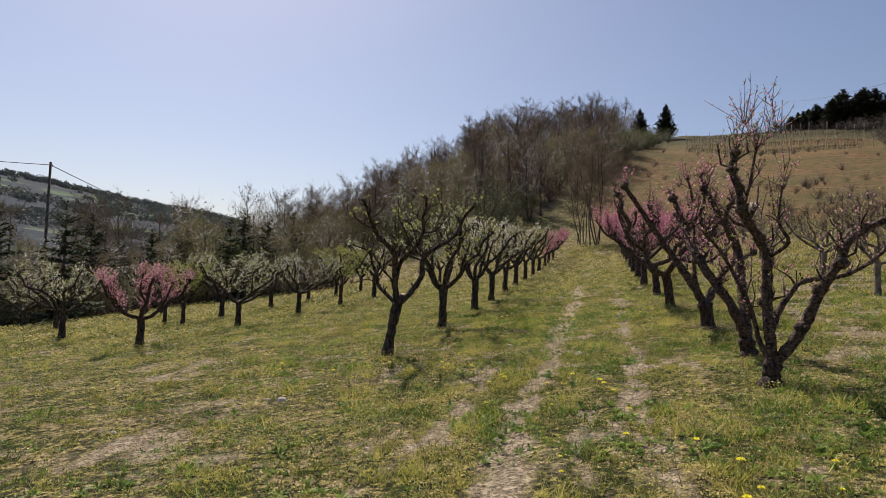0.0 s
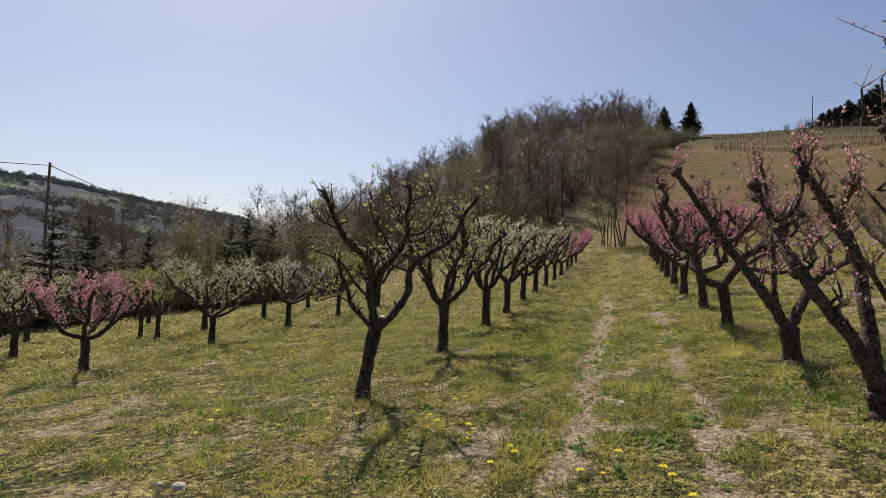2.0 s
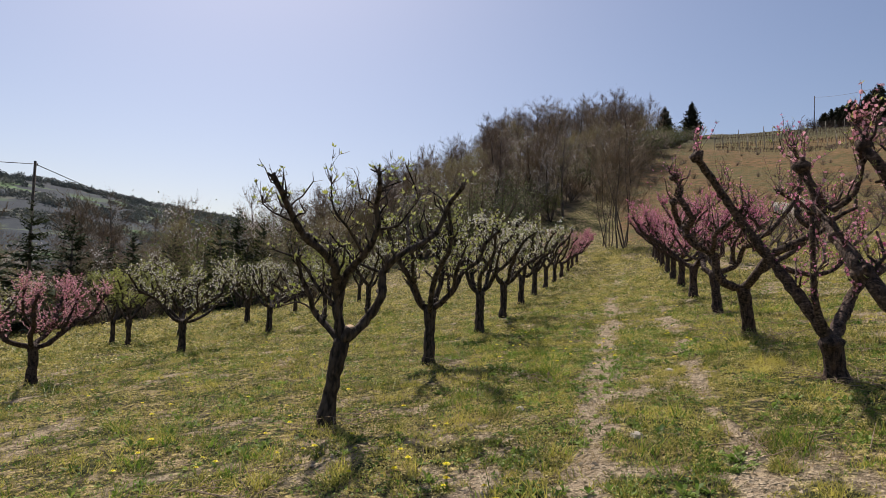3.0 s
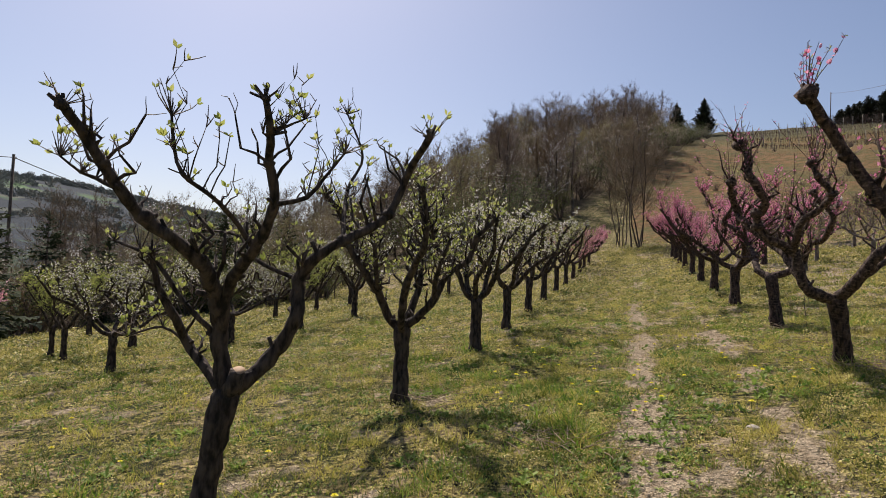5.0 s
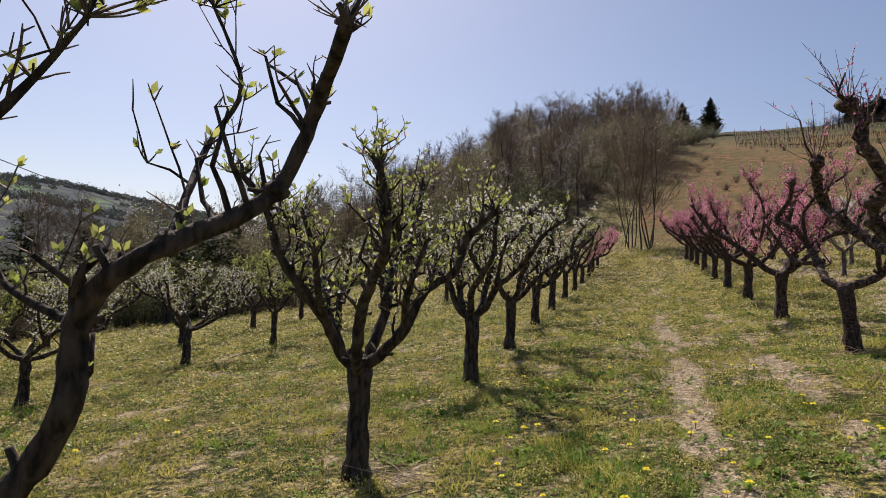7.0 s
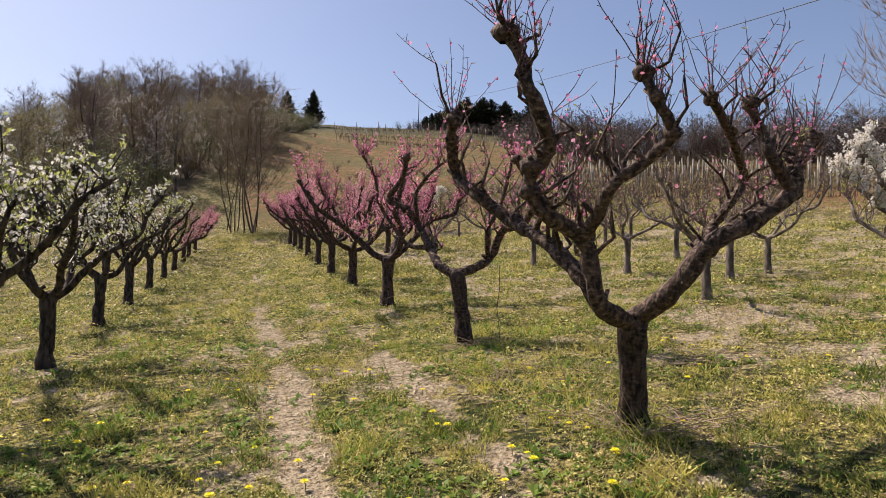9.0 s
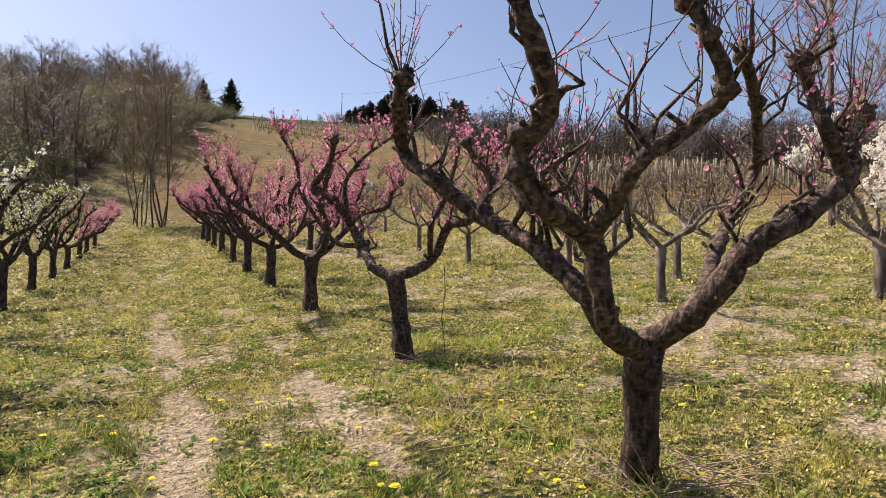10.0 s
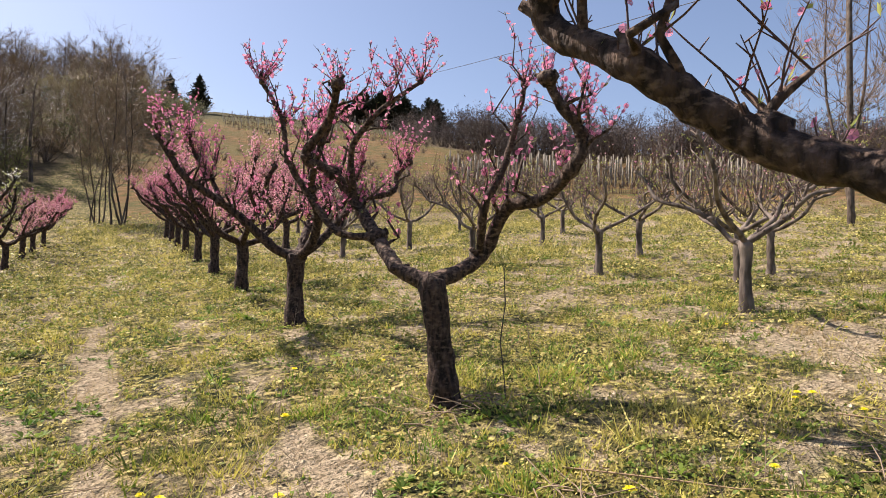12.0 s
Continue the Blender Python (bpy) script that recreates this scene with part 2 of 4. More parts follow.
def zl(x, y):
    return float(land(np.array([x]), np.array([y]))[0])


def bareness(x, y):
    """How bare the soil is, 0..1."""
    u = x - 0.25 * y
    n = vn(x, y, 0.55, 2) * 0.42 + vn(x, y, 0.17, 4) * 0.33 + vn(x, y, 0.07, 6) * 0.25
    m = vn(x, y, 2.6, 9)
    t1 = np.exp(-((u + 0.81 + 0.2 * (m - 0.5)) / 0.25) ** 2) * np.clip(1.25 - np.abs(y - 12) / 26, 0, 1) * (0.72 + 0.55 * vn(x, y, 1.7, 15))
    t2 = np.exp(-((u - 0.4 + 0.3 * (m - 0.5)) / 0.22) ** 2) * np.clip(1.2 - np.abs(y - 11) / 14, 0, 1) * (0.45 + 0.8 * vn(x, y, 1.3, 16))
    t3 = np.exp(-((u + 1.5) / 0.25) ** 2) * np.clip(1 - np.abs(y - 8) / 5, 0, 1) * 0.8
    t4 = np.exp(-(((x + 2.8) / 1.0) ** 2 + ((y - 6.3) / 1.3) ** 2)) * 0.7
    right = smooth01((u - 2.0) / 2.0) * 0.52
    base = np.maximum.reduce([t1, t2, t3, t4, right, 0.27 + 0 * x])
    return smooth01((base + (n - 0.5) * 1.9 - 0.45) / 0.3)


# ---- meshes ----
class Buf:
    def __init__(self):
        self.v, self.f, self.n = [], [], 0

    def add(self, verts, faces):
        self.v.extend(map(tuple, verts))
        self.f.extend([tuple(i + self.n for i in q) for q in faces])
        self.n += len(verts)

    def mesh(self, name, material, flat=False):
        me = bpy.data.meshes.new(name)
        me.from_pydata(self.v, [], self.f)
        me.materials.append(material)
        if not flat:
            me.shade_smooth()
        return me


def part(name, buf, material, parent, label="", kind="", flat=False):
    ob = new(name, buf if isinstance(buf, bpy.types.Mesh) else buf.mesh(name, material, flat))
    ob.parent = parent
    return tagged(ob, label, kind=kind)


def soup(name, verts, sides, material):
    """A mesh of separate faces with that many sides each, from an array of corners."""
    verts = np.asarray(verts, np.float32).reshape(-1, 3)
    me = bpy.data.meshes.new(name)
    n = len(verts)
    me.vertices.add(n)
    me.vertices.foreach_set("co", verts.ravel())
    me.loops.add(n)
    me.loops.foreach_set("vertex_index", np.arange(n, dtype=np.int32))
    me.polygons.add(n // sides)
    me.polygons.foreach_set("loop_start", np.arange(0, n, sides, dtype=np.int32))
    me.update(calc_edges=True)
    me.materials.append(material)
    return me


def unit(az, el):
    a, e = radians(az), radians(el)
    return Vector((math.sin(a) * math.cos(e), math.cos(a) * math.cos(e), math.sin(e)))


def tube(buf, pts, radii, sides, rng, rough=0.0, cap=True):
    rings, up = [], Vector((0.3, 0.5, 0.8)).normalized()
    for i, p in enumerate(pts):
        t = (pts[min(i + 1, len(pts) - 1)] - pts[max(i - 1, 0)])
        t = t.normalized() if t.length > 1e-6 else Vector((0, 0, 1))
        a = up - t * up.dot(t)
        a = a.normalized() if a.length > 0.05 else t.orthogonal().normalized()
        b = t.cross(a)
        up = a
        for k in range(sides):
            w = 2 * math.pi * k / sides
            r = radii[i] * (1 + rough * (rng.random() - 0.5) * 2)
            rings.append(p + (a * math.cos(w) + b * math.sin(w)) * r)
    faces = []
    for i in range(len(pts) - 1):
        for k in range(sides):
            q = (k + 1) % sides
            faces.append((i * sides + k, i * sides + q, (i + 1) * sides + q, (i + 1) * sides + k))
    if cap:
        faces.append(tuple((len(pts) - 1) * sides + k for k in range(sides)))
    buf.add(rings, faces)


def knob(buf, c, r, rng):
    """A rough, knotted swelling of old pruning wounds."""
    pts = [c + Vector((0, 0, -0.9 * r)), c + Vector((0, 0, -0.45 * r)), c, c + Vector((0, 0, 0.5 * r)), c + Vector((0, 0, 0.9 * r))]
    tube(buf, pts, [0.5 * r, 0.95 * r, 1.1 * r, 0.9 * r, 0.35 * r], 8, rng, 0.22)


def finer(nodes, radii, step, rng, wobble):
    """Rounds a chain of nodes and splits it into short pieces with small bends."""
    pts, rad = [], []
    n = len(nodes)
    for i in range(n - 1):
        p0, p1, p2, p3 = nodes[max(i - 1, 0)], nodes[i], nodes[i + 1], nodes[min(i + 2, n - 1)]
        m = max(2, int((p2 - p1).length / step))
        for j in range(m):
            t = j / m
            q = 0.5 * ((2 * p1) + (p2 - p0) * t + (2 * p0 - 5 * p1 + 4 * p2 - p3) * t * t + (3 * p1 - p0 - 3 * p2 + p3) * t ** 3)
            w = radii[i] * wobble
            pts.append(q + Vector((rng.uniform(-w, w), rng.uniform(-w, w), rng.uniform(-w, w))))
            rad.append((radii[i] * (1 - t) + radii[i + 1] * t) * rng.uniform(0.92, 1.1))
    pts.append(nodes[-1])
    rad.append(radii[-1])
    return pts, rad


def random_limbs(rng, kind, count):
    """Chains of (heading, pitch, length) for the open vase shape of an old pruned fruit tree."""
    chains, az0 = [], rng.uniform(0, 360)
    for i in range(count):
        az = az0 + 360 / count * i + rng.uniform(-22, 22)
        if kind == "peach":
            els, lens = [20, 36, 42, 26, 60, 45], [0.25, 0.42, 0.4, 0.42, 0.3, 0.22]
        else:
            els, lens = [30, 54, 52, 45, 56, 52], [0.22, 0.38, 0.36, 0.34, 0.32, 0.26]
        c = [(az + rng.uniform(-28, 28), e + rng.uniform(-14, 14), l * rng.uniform(0.8, 1.2)) for e, l in zip(els, lens)]
        chains.append((None, 0, c))
        if rng.random() < 0.85:
            k = rng.choice([2, 3])
            c2 = [(az + rng.uniform(40, 80) * rng.choice([-1, 1]), rng.uniform(35, 60), rng.uniform(0.25, 0.4)), (az + rng.uniform(-60, 60), rng.uniform(45, 80), rng.uniform(0.25, 0.4)), (az, 70, 0.25)]
            chains.append((len(chains) - 1, k, c2))
    return chains


def fruit_tree(name, kind, seed, trunk_h, trunk_r, chains, lean=(0, 0), bloom=1.0, leaf=1.0, petals=None, label="", limb_r=None, shoots=1.0, leaf_mat=None, crown=1.0, bark_mat=None, cut=False, mult=1.0, reach=1.0, taper=0.55, limb_mat=None, side=1.0):
    """An old, hard-pruned fruit tree at the origin: trunk, limbs, shoots, blossoms, leaves."""
    rng = random.Random(seed)
    root = tagged(new(name), label, "tree")
    bark_mat = bark_mat or (BARK_PEACH if kind == "peach" else BARK_PEAR)
    fork = Vector((lean[0], lean[1], trunk_h))
    tb = Buf()
    nodes = [Vector((0, 0, -0.12)), Vector((0, 0, 0.03)), Vector((lean[0] * 0.25, lean[1] * 0.25, trunk_h * 0.3)), Vector((lean[0] * 0.6, lean[1] * 0.6, trunk_h * 0.68)), fork, fork + Vector((0, 0, trunk_r * 0.5))]
    pts, rad = finer(nodes, [trunk_r * 1.5, trunk_r * 1.25, trunk_r * 0.98, trunk_r * 0.92, trunk_r * 1.08, trunk_r * 0.6], 0.07, rng, 0.10)
    tube(tb, pts, rad, 14, rng, 0.07)
    part("trunk", tb, bark_mat, root)
    limb_r = limb_r or trunk_r * 0.62
    made, tips, spots = [], [], []
    limb_mat = limb_mat or bark_mat
    for pi, node, chain, *thin in chains:
        first = fork if pi is None else made[pi][0][min(node, len(made[pi][0]) - 1)]
        r0 = limb_r if pi is None else made[pi][1][min(node, len(made[pi][1]) - 1)] * 0.8
        r0 *= thin[0] if thin else 1
        nodes = [first.copy()]
        for az, el, ln in chain:
            nodes.append(nodes[-1] + unit(az, el) * ln * crown)
        n = len(nodes) - 1
        radii = [r0 * (1 - taper * i / n) for i in range(n + 1)]
        made.append((nodes, radii))
        lb = Buf()
        pts, rad = finer(nodes, radii, 0.055, rng, 0.12)
        tube(lb, pts, rad, 10, rng, 0.09)
        for i in range(1, n + 1):
            if i == n or (i > 1 and rng.random() < (0.6 if kind == "peach" else 0.3)):
                knob(lb, nodes[i] + Vector((rng.uniform(-0.4, 0.4), rng.uniform(-0.4, 0.4), rng.uniform(0, 0.5))) * radii[i] * 0.8, radii[i] * rng.uniform(1.15, 1.6 if kind == "peach" else 1.45) * (1.35 if i == n and kind == "peach" else 1), rng)
            for _ in range(rng.randint(0, 2)):
                d = unit(rng.uniform(0, 360), rng.uniform(0, 70))
                r = radii[i] * rng.uniform(0.3, 0.5)
                e = nodes[i] + d * (radii[i] + rng.uniform(0.03, 0.08))
                tube(lb, [nodes[i], e], [r, r * 0.85], 6, rng, 0.1)
        for _ in range(5):
            d = unit(rng.uniform(0, 360), rng.uniform(20, 90))
            tube(lb, [nodes[-1], nodes[-1] + d * rng.uniform(0.05, 0.1)], [radii[-1] * 0.6, radii[-1] * 0.42], 6, rng, 0.15)
        # side branches carry the twigs
        for _ in range(int((4 if kind == "peach" else 7) * n * 0.6 * side)):
            i = rng.randrange(len(pts) // 4, len(pts))
            d = unit(rng.uniform(0, 360), rng.uniform(5, 65))
            a = pts[i]
            L = rng.uniform(0.12, 0.42) if kind == "peach" else rng.uniform(0.08, 0.34)
            b = a + d * L * 0.5 + Vector((0, 0, 0.03))
            c = b + unit(rng.uniform(0, 360), rng.uniform(30, 85)) * L * 0.6
            r = min(rad[i] * 0.4, 0.018)
            tube(lb, [a, (a + b) / 2 + Vector((0, 0, 0.015)), b, c], [r, r * 0.85, r * 0.75, r * 0.5], 5, rng, 0.12)
            spots += [(b, 0.6), (c, 1.0)]
        spots += [(pts[i], 0.5) for i in range(len(pts) // 3, len(pts), 3)]
        tips.append(nodes[-1])
        spots += [(nodes[-1], 1.6)] * 5 + [(nodes[-2], 1.0)] * 3
        part("limb", lb, limb_mat, root)
    if cut:
        cb = Buf()
        c0 = fork + Vector((0.10, -0.07, 0.17))
        stub = Buf()
        tube(stub, [fork, fork + Vector((0.07, -0.05, 0.07)), c0], [0.06, 0.058, 0.05], 10, rng, 0.08)
        part("stub", stub, bark_mat, root)
        tube(cb, [c0, c0 + Vector((0.0, -0.003, 0.006))], [0.047, 0.045], 12, rng, 0.03)
        part("cut_face", cb, CUT_WOOD, root, "pale sawn branch end")
    sb, along = Buf(), []
    spots = [q for q in spots for _ in range(int(mult) + (rng.random() < mult % 1))]
    for p, w in spots:
        if rng.random() > shoots * (0.8 if kind == "peach" else 0.95):
            continue
        if kind == "peach":
            L, el = rng.uniform(0.12, 0.36) * w * reach, rng.uniform(25, 88)
        else:
            L, el = rng.uniform(0.05, 0.17) * max(w, 0.7) * reach, rng.uniform(10, 85)
        d = unit(rng.uniform(0, 360), el)
        q = [p.copy()]
        for s in range(3):
            d = (d + Vector((rng.uniform(-0.22, 0.22), rng.uniform(-0.22, 0.22), rng.uniform(-0.05, 0.2)))).normalized()
            q.append(q[-1] + d * L / 3)
        tube(sb, q, [0.0042, 0.0036, 0.003, 0.0018], 3, rng, 0, False)
        m = max(2, int(L / 0.035))
        for s in range(m):
            t = (s + rng.random()) / m * 2.999
            i = int(t)
            along.append((q[i].lerp(q[i + 1], t - i), d, s == m - 1))
            if rng.random() < 0.3:
                e = q[i].lerp(q[i + 1], t - i)
                tube(sb, [e, e + unit(rng.uniform(0, 360), rng.uniform(10, 70)) * rng.uniform(0.02, 0.07)], [0.003, 0.0018], 3, rng, 0, False)
    part("young_wood", sb, TWIG_RED if kind == "peach" else TWIG_GREY, root, "thin reddish young growth" if kind == "peach" else "short grey fruiting wood", "stuff")
    fb, gb = [], []
    for p, d, end in along:
        for _ in range(int(bloom) + (rng.random() < bloom % 1)):
            c = p + Vector((rng.uniform(-1, 1), rng.uniform(-1, 1), rng.uniform(-0.6, 1))) * (0.014 if bloom < 1 else 0.03)
            ax = unit(rng.uniform(0, 360), rng.uniform(-20, 80))
            a = ax.orthogonal().normalized()
            b = ax.cross(a)
            s = rng.uniform(0.013, 0.022) * (0.7 if bloom < 0.4 else 1)
            w0 = rng.uniform(0, 6)
            for k in range(5):
                w = w0 + k * 1.2566
                u1, u2 = a * math.cos(w - 0.55) + b * math.sin(w - 0.55), a * math.cos(w + 0.55) + b * math.sin(w + 0.55)
                fb += [c, c + (u1 + ax * 0.5) * s, c + (u2 + ax * 0.5) * s]
        if rng.random() < leaf * (0.75 if end else 0.2):
            for k in range(rng.randint(2, 4)):
                dd = (d * 0.6 + unit(rng.uniform(0, 360), rng.uniform(-10, 60))).normalized()
                L = rng.uniform(0.022, 0.05)
                L *= 1.0 if kind == "peach" else 1.15
                sd_ = dd.orthogonal().normalized() * L * (0.16 if kind == "peach" else 0.24)
                gb += [p, p + dd * L * 0.5 + sd_, p + dd * L, p + dd * L * 0.5 - sd_]
    if fb:
        part("blossom", soup("blossom", fb, 3, petals or PINK), None, root, "open white blossom" if petals is WHITE else "open pink blossom", "stuff")
    if gb:
        part("foliage", soup("foliage", gb, 4, leaf_mat or LEAF), None, root, "small fresh green leaves", "stuff")
    return root


def place(tree, x, y, turn=0.0, size=1.0, label=""):
    t = copy_thing(tree, pose(x, y, zl(x, y), 0, 0, turn))
    t.scale = (size, size, size)
    return tagged(t, label)


def settle(tree, x, y):
    tree.location = (x, y, zl(x, y))
    return tree


# ---- the ground ----
def build_ground():
    n = 215
    s = np.linspace(-1, 1, 2 * n + 1)
    b = 7.2
    k = 2.4 * np.sinh(b * s)
    X, Y = np.meshgrid(k + 2.0, k + 12.5, indexing="ij")
    Z = land(X, Y)
    tread = bareness(X, Y)
    Z = Z + 0.018 * tread * (vn(X, Y, 0.16, 6) - 0.5) * 2
    m = 2 * n + 1
    co = np.stack([X, Y, Z], -1).reshape(-1, 3)
    idx = np.arange(m * m).reshape(m, m)
    quads = np.stack([idx[:-1, :-1], idx[1:, :-1], idx[1:, 1:], idx[:-1, 1:]], -1).reshape(-1, 4)
    me = bpy.data.meshes.new("ground")
    me.vertices.add(len(co))
    me.vertices.foreach_set("co", co.astype(np.float32).ravel())
    me.loops.add(quads.size)
    me.loops.foreach_set("vertex_index", quads.astype(np.int32).ravel())
    me.polygons.add(len(quads))
    me.polygons.foreach_set("loop_start", np.arange(0, quads.size, 4, dtype=np.int32))
    me.update(calc_edges=True)
    me.shade_smooth()
    d, az = np.hypot(X, Y), np.degrees(np.arctan2(X, Y))
    foot = np.interp(az, [-40, -20, -8, 2, 9, 14, 18, 19], [40, 44, 55, 65, 75, 100, 158, 400])
    wild = smooth01((d - foot) / 8) * (az < 19) * (az > -75) * (d < 280)
    wild = np.maximum(wild, smooth01((d - 116) / 8) * smooth01((az - 34) / 3) * (az < 95) * (d < 280))
    hillside = smooth01((d - 42) / 18) * (az > 13) * (az < 95) * (1 - wild)
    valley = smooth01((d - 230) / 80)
    top_field = smooth01((d - 150) / 6)
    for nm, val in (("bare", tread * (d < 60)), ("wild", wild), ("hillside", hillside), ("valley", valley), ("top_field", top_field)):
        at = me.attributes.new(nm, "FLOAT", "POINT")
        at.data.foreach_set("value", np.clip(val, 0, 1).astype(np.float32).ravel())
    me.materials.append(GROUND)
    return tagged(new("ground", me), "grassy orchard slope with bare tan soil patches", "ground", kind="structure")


build_ground()


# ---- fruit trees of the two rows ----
# Limb chains (heading, pitch, length) shaped to fit the camera's view of each tree.
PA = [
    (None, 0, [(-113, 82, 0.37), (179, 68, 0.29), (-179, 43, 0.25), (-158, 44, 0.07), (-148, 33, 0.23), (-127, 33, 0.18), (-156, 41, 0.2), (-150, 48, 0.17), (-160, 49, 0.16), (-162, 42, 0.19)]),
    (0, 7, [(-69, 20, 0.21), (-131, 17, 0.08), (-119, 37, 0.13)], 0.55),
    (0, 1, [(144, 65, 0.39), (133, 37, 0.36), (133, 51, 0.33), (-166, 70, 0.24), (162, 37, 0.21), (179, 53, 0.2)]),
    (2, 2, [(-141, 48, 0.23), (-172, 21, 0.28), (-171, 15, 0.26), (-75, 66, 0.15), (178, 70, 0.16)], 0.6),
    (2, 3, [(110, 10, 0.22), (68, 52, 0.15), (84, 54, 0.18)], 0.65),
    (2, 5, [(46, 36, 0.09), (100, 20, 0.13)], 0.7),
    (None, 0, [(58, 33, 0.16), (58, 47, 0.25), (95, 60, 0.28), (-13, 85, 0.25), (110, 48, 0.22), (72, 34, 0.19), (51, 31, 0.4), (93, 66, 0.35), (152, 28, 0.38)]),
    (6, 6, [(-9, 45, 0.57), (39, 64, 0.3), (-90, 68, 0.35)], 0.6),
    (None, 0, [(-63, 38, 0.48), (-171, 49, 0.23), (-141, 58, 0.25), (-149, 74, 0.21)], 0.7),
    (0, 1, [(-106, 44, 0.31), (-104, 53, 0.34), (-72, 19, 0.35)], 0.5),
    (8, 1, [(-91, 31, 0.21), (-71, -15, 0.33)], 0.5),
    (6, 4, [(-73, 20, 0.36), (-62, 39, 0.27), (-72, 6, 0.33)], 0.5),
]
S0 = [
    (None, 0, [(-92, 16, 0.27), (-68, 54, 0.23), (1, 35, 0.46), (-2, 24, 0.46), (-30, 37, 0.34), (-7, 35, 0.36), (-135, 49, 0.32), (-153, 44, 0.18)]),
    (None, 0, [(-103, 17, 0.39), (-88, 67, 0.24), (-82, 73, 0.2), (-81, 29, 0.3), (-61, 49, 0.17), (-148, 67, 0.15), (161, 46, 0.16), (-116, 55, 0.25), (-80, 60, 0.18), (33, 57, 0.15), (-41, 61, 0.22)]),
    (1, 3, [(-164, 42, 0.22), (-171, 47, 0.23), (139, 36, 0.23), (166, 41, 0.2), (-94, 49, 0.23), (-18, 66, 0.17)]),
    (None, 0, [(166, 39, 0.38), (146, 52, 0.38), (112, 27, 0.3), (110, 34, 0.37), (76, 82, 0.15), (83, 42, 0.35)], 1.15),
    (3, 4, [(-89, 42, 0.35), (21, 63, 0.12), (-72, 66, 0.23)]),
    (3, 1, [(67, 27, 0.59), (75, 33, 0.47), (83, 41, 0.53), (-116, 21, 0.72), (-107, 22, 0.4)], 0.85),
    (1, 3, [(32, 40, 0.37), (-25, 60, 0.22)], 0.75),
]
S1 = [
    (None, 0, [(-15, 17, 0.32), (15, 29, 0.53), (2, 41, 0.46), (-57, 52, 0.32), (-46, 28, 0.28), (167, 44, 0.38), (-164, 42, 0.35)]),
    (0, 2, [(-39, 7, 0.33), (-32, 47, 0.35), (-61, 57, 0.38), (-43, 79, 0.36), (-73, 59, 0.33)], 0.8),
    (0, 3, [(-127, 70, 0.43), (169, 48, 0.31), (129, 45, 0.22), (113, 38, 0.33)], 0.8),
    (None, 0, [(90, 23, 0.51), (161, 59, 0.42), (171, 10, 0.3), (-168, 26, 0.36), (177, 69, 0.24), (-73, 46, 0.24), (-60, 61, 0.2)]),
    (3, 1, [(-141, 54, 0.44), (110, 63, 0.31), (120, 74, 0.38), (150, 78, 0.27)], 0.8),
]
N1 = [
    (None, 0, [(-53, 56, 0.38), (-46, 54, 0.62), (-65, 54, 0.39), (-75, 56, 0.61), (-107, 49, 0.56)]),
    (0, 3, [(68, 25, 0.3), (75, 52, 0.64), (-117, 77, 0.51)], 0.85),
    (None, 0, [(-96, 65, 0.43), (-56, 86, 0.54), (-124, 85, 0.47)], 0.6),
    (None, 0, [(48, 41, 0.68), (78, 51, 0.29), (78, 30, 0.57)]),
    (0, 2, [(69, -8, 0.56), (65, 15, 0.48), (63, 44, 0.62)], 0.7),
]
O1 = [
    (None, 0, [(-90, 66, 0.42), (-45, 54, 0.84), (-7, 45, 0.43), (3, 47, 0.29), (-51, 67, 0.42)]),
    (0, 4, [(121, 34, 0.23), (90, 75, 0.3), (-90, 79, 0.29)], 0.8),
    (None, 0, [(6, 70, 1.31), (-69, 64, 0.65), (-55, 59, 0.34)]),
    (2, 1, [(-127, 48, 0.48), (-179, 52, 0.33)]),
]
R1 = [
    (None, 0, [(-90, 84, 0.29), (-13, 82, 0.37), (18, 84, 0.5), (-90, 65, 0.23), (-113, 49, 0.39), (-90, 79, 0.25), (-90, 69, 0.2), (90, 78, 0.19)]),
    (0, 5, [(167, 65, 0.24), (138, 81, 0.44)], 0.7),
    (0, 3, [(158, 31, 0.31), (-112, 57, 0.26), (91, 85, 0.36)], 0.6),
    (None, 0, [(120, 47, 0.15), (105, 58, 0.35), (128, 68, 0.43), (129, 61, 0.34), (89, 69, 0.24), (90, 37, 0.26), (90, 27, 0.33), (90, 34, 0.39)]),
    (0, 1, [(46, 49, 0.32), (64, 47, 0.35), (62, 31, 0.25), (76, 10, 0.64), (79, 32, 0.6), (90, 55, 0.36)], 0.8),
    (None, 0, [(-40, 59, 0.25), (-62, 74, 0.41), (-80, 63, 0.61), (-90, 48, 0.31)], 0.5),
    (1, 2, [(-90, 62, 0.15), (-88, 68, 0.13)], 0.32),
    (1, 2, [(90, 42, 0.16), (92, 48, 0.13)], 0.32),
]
PEACH_ROW, PEAR_ROW = "row of old peach trees", "row of old pear trees"
s0 = settle(fruit_tree("peach_tree", "peach", 11, 0.75, 0.1, S0, side=0.75, mult=2.4, reach=1.15, bloom=0.22, leaf=0.25, petals=DEEP_PINK, limb_r=0.06, taper=0.36, limb_mat=LIT_LIMB_BARK, label="old gnarled peach tree with bare thick limbs and few buds", lean=(-0.18, -0.13)), 5.15, 14.46)
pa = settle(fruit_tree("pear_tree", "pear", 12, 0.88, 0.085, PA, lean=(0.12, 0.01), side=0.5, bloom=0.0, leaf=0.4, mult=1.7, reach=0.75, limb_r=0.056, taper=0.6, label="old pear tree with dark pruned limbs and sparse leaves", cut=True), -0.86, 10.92)
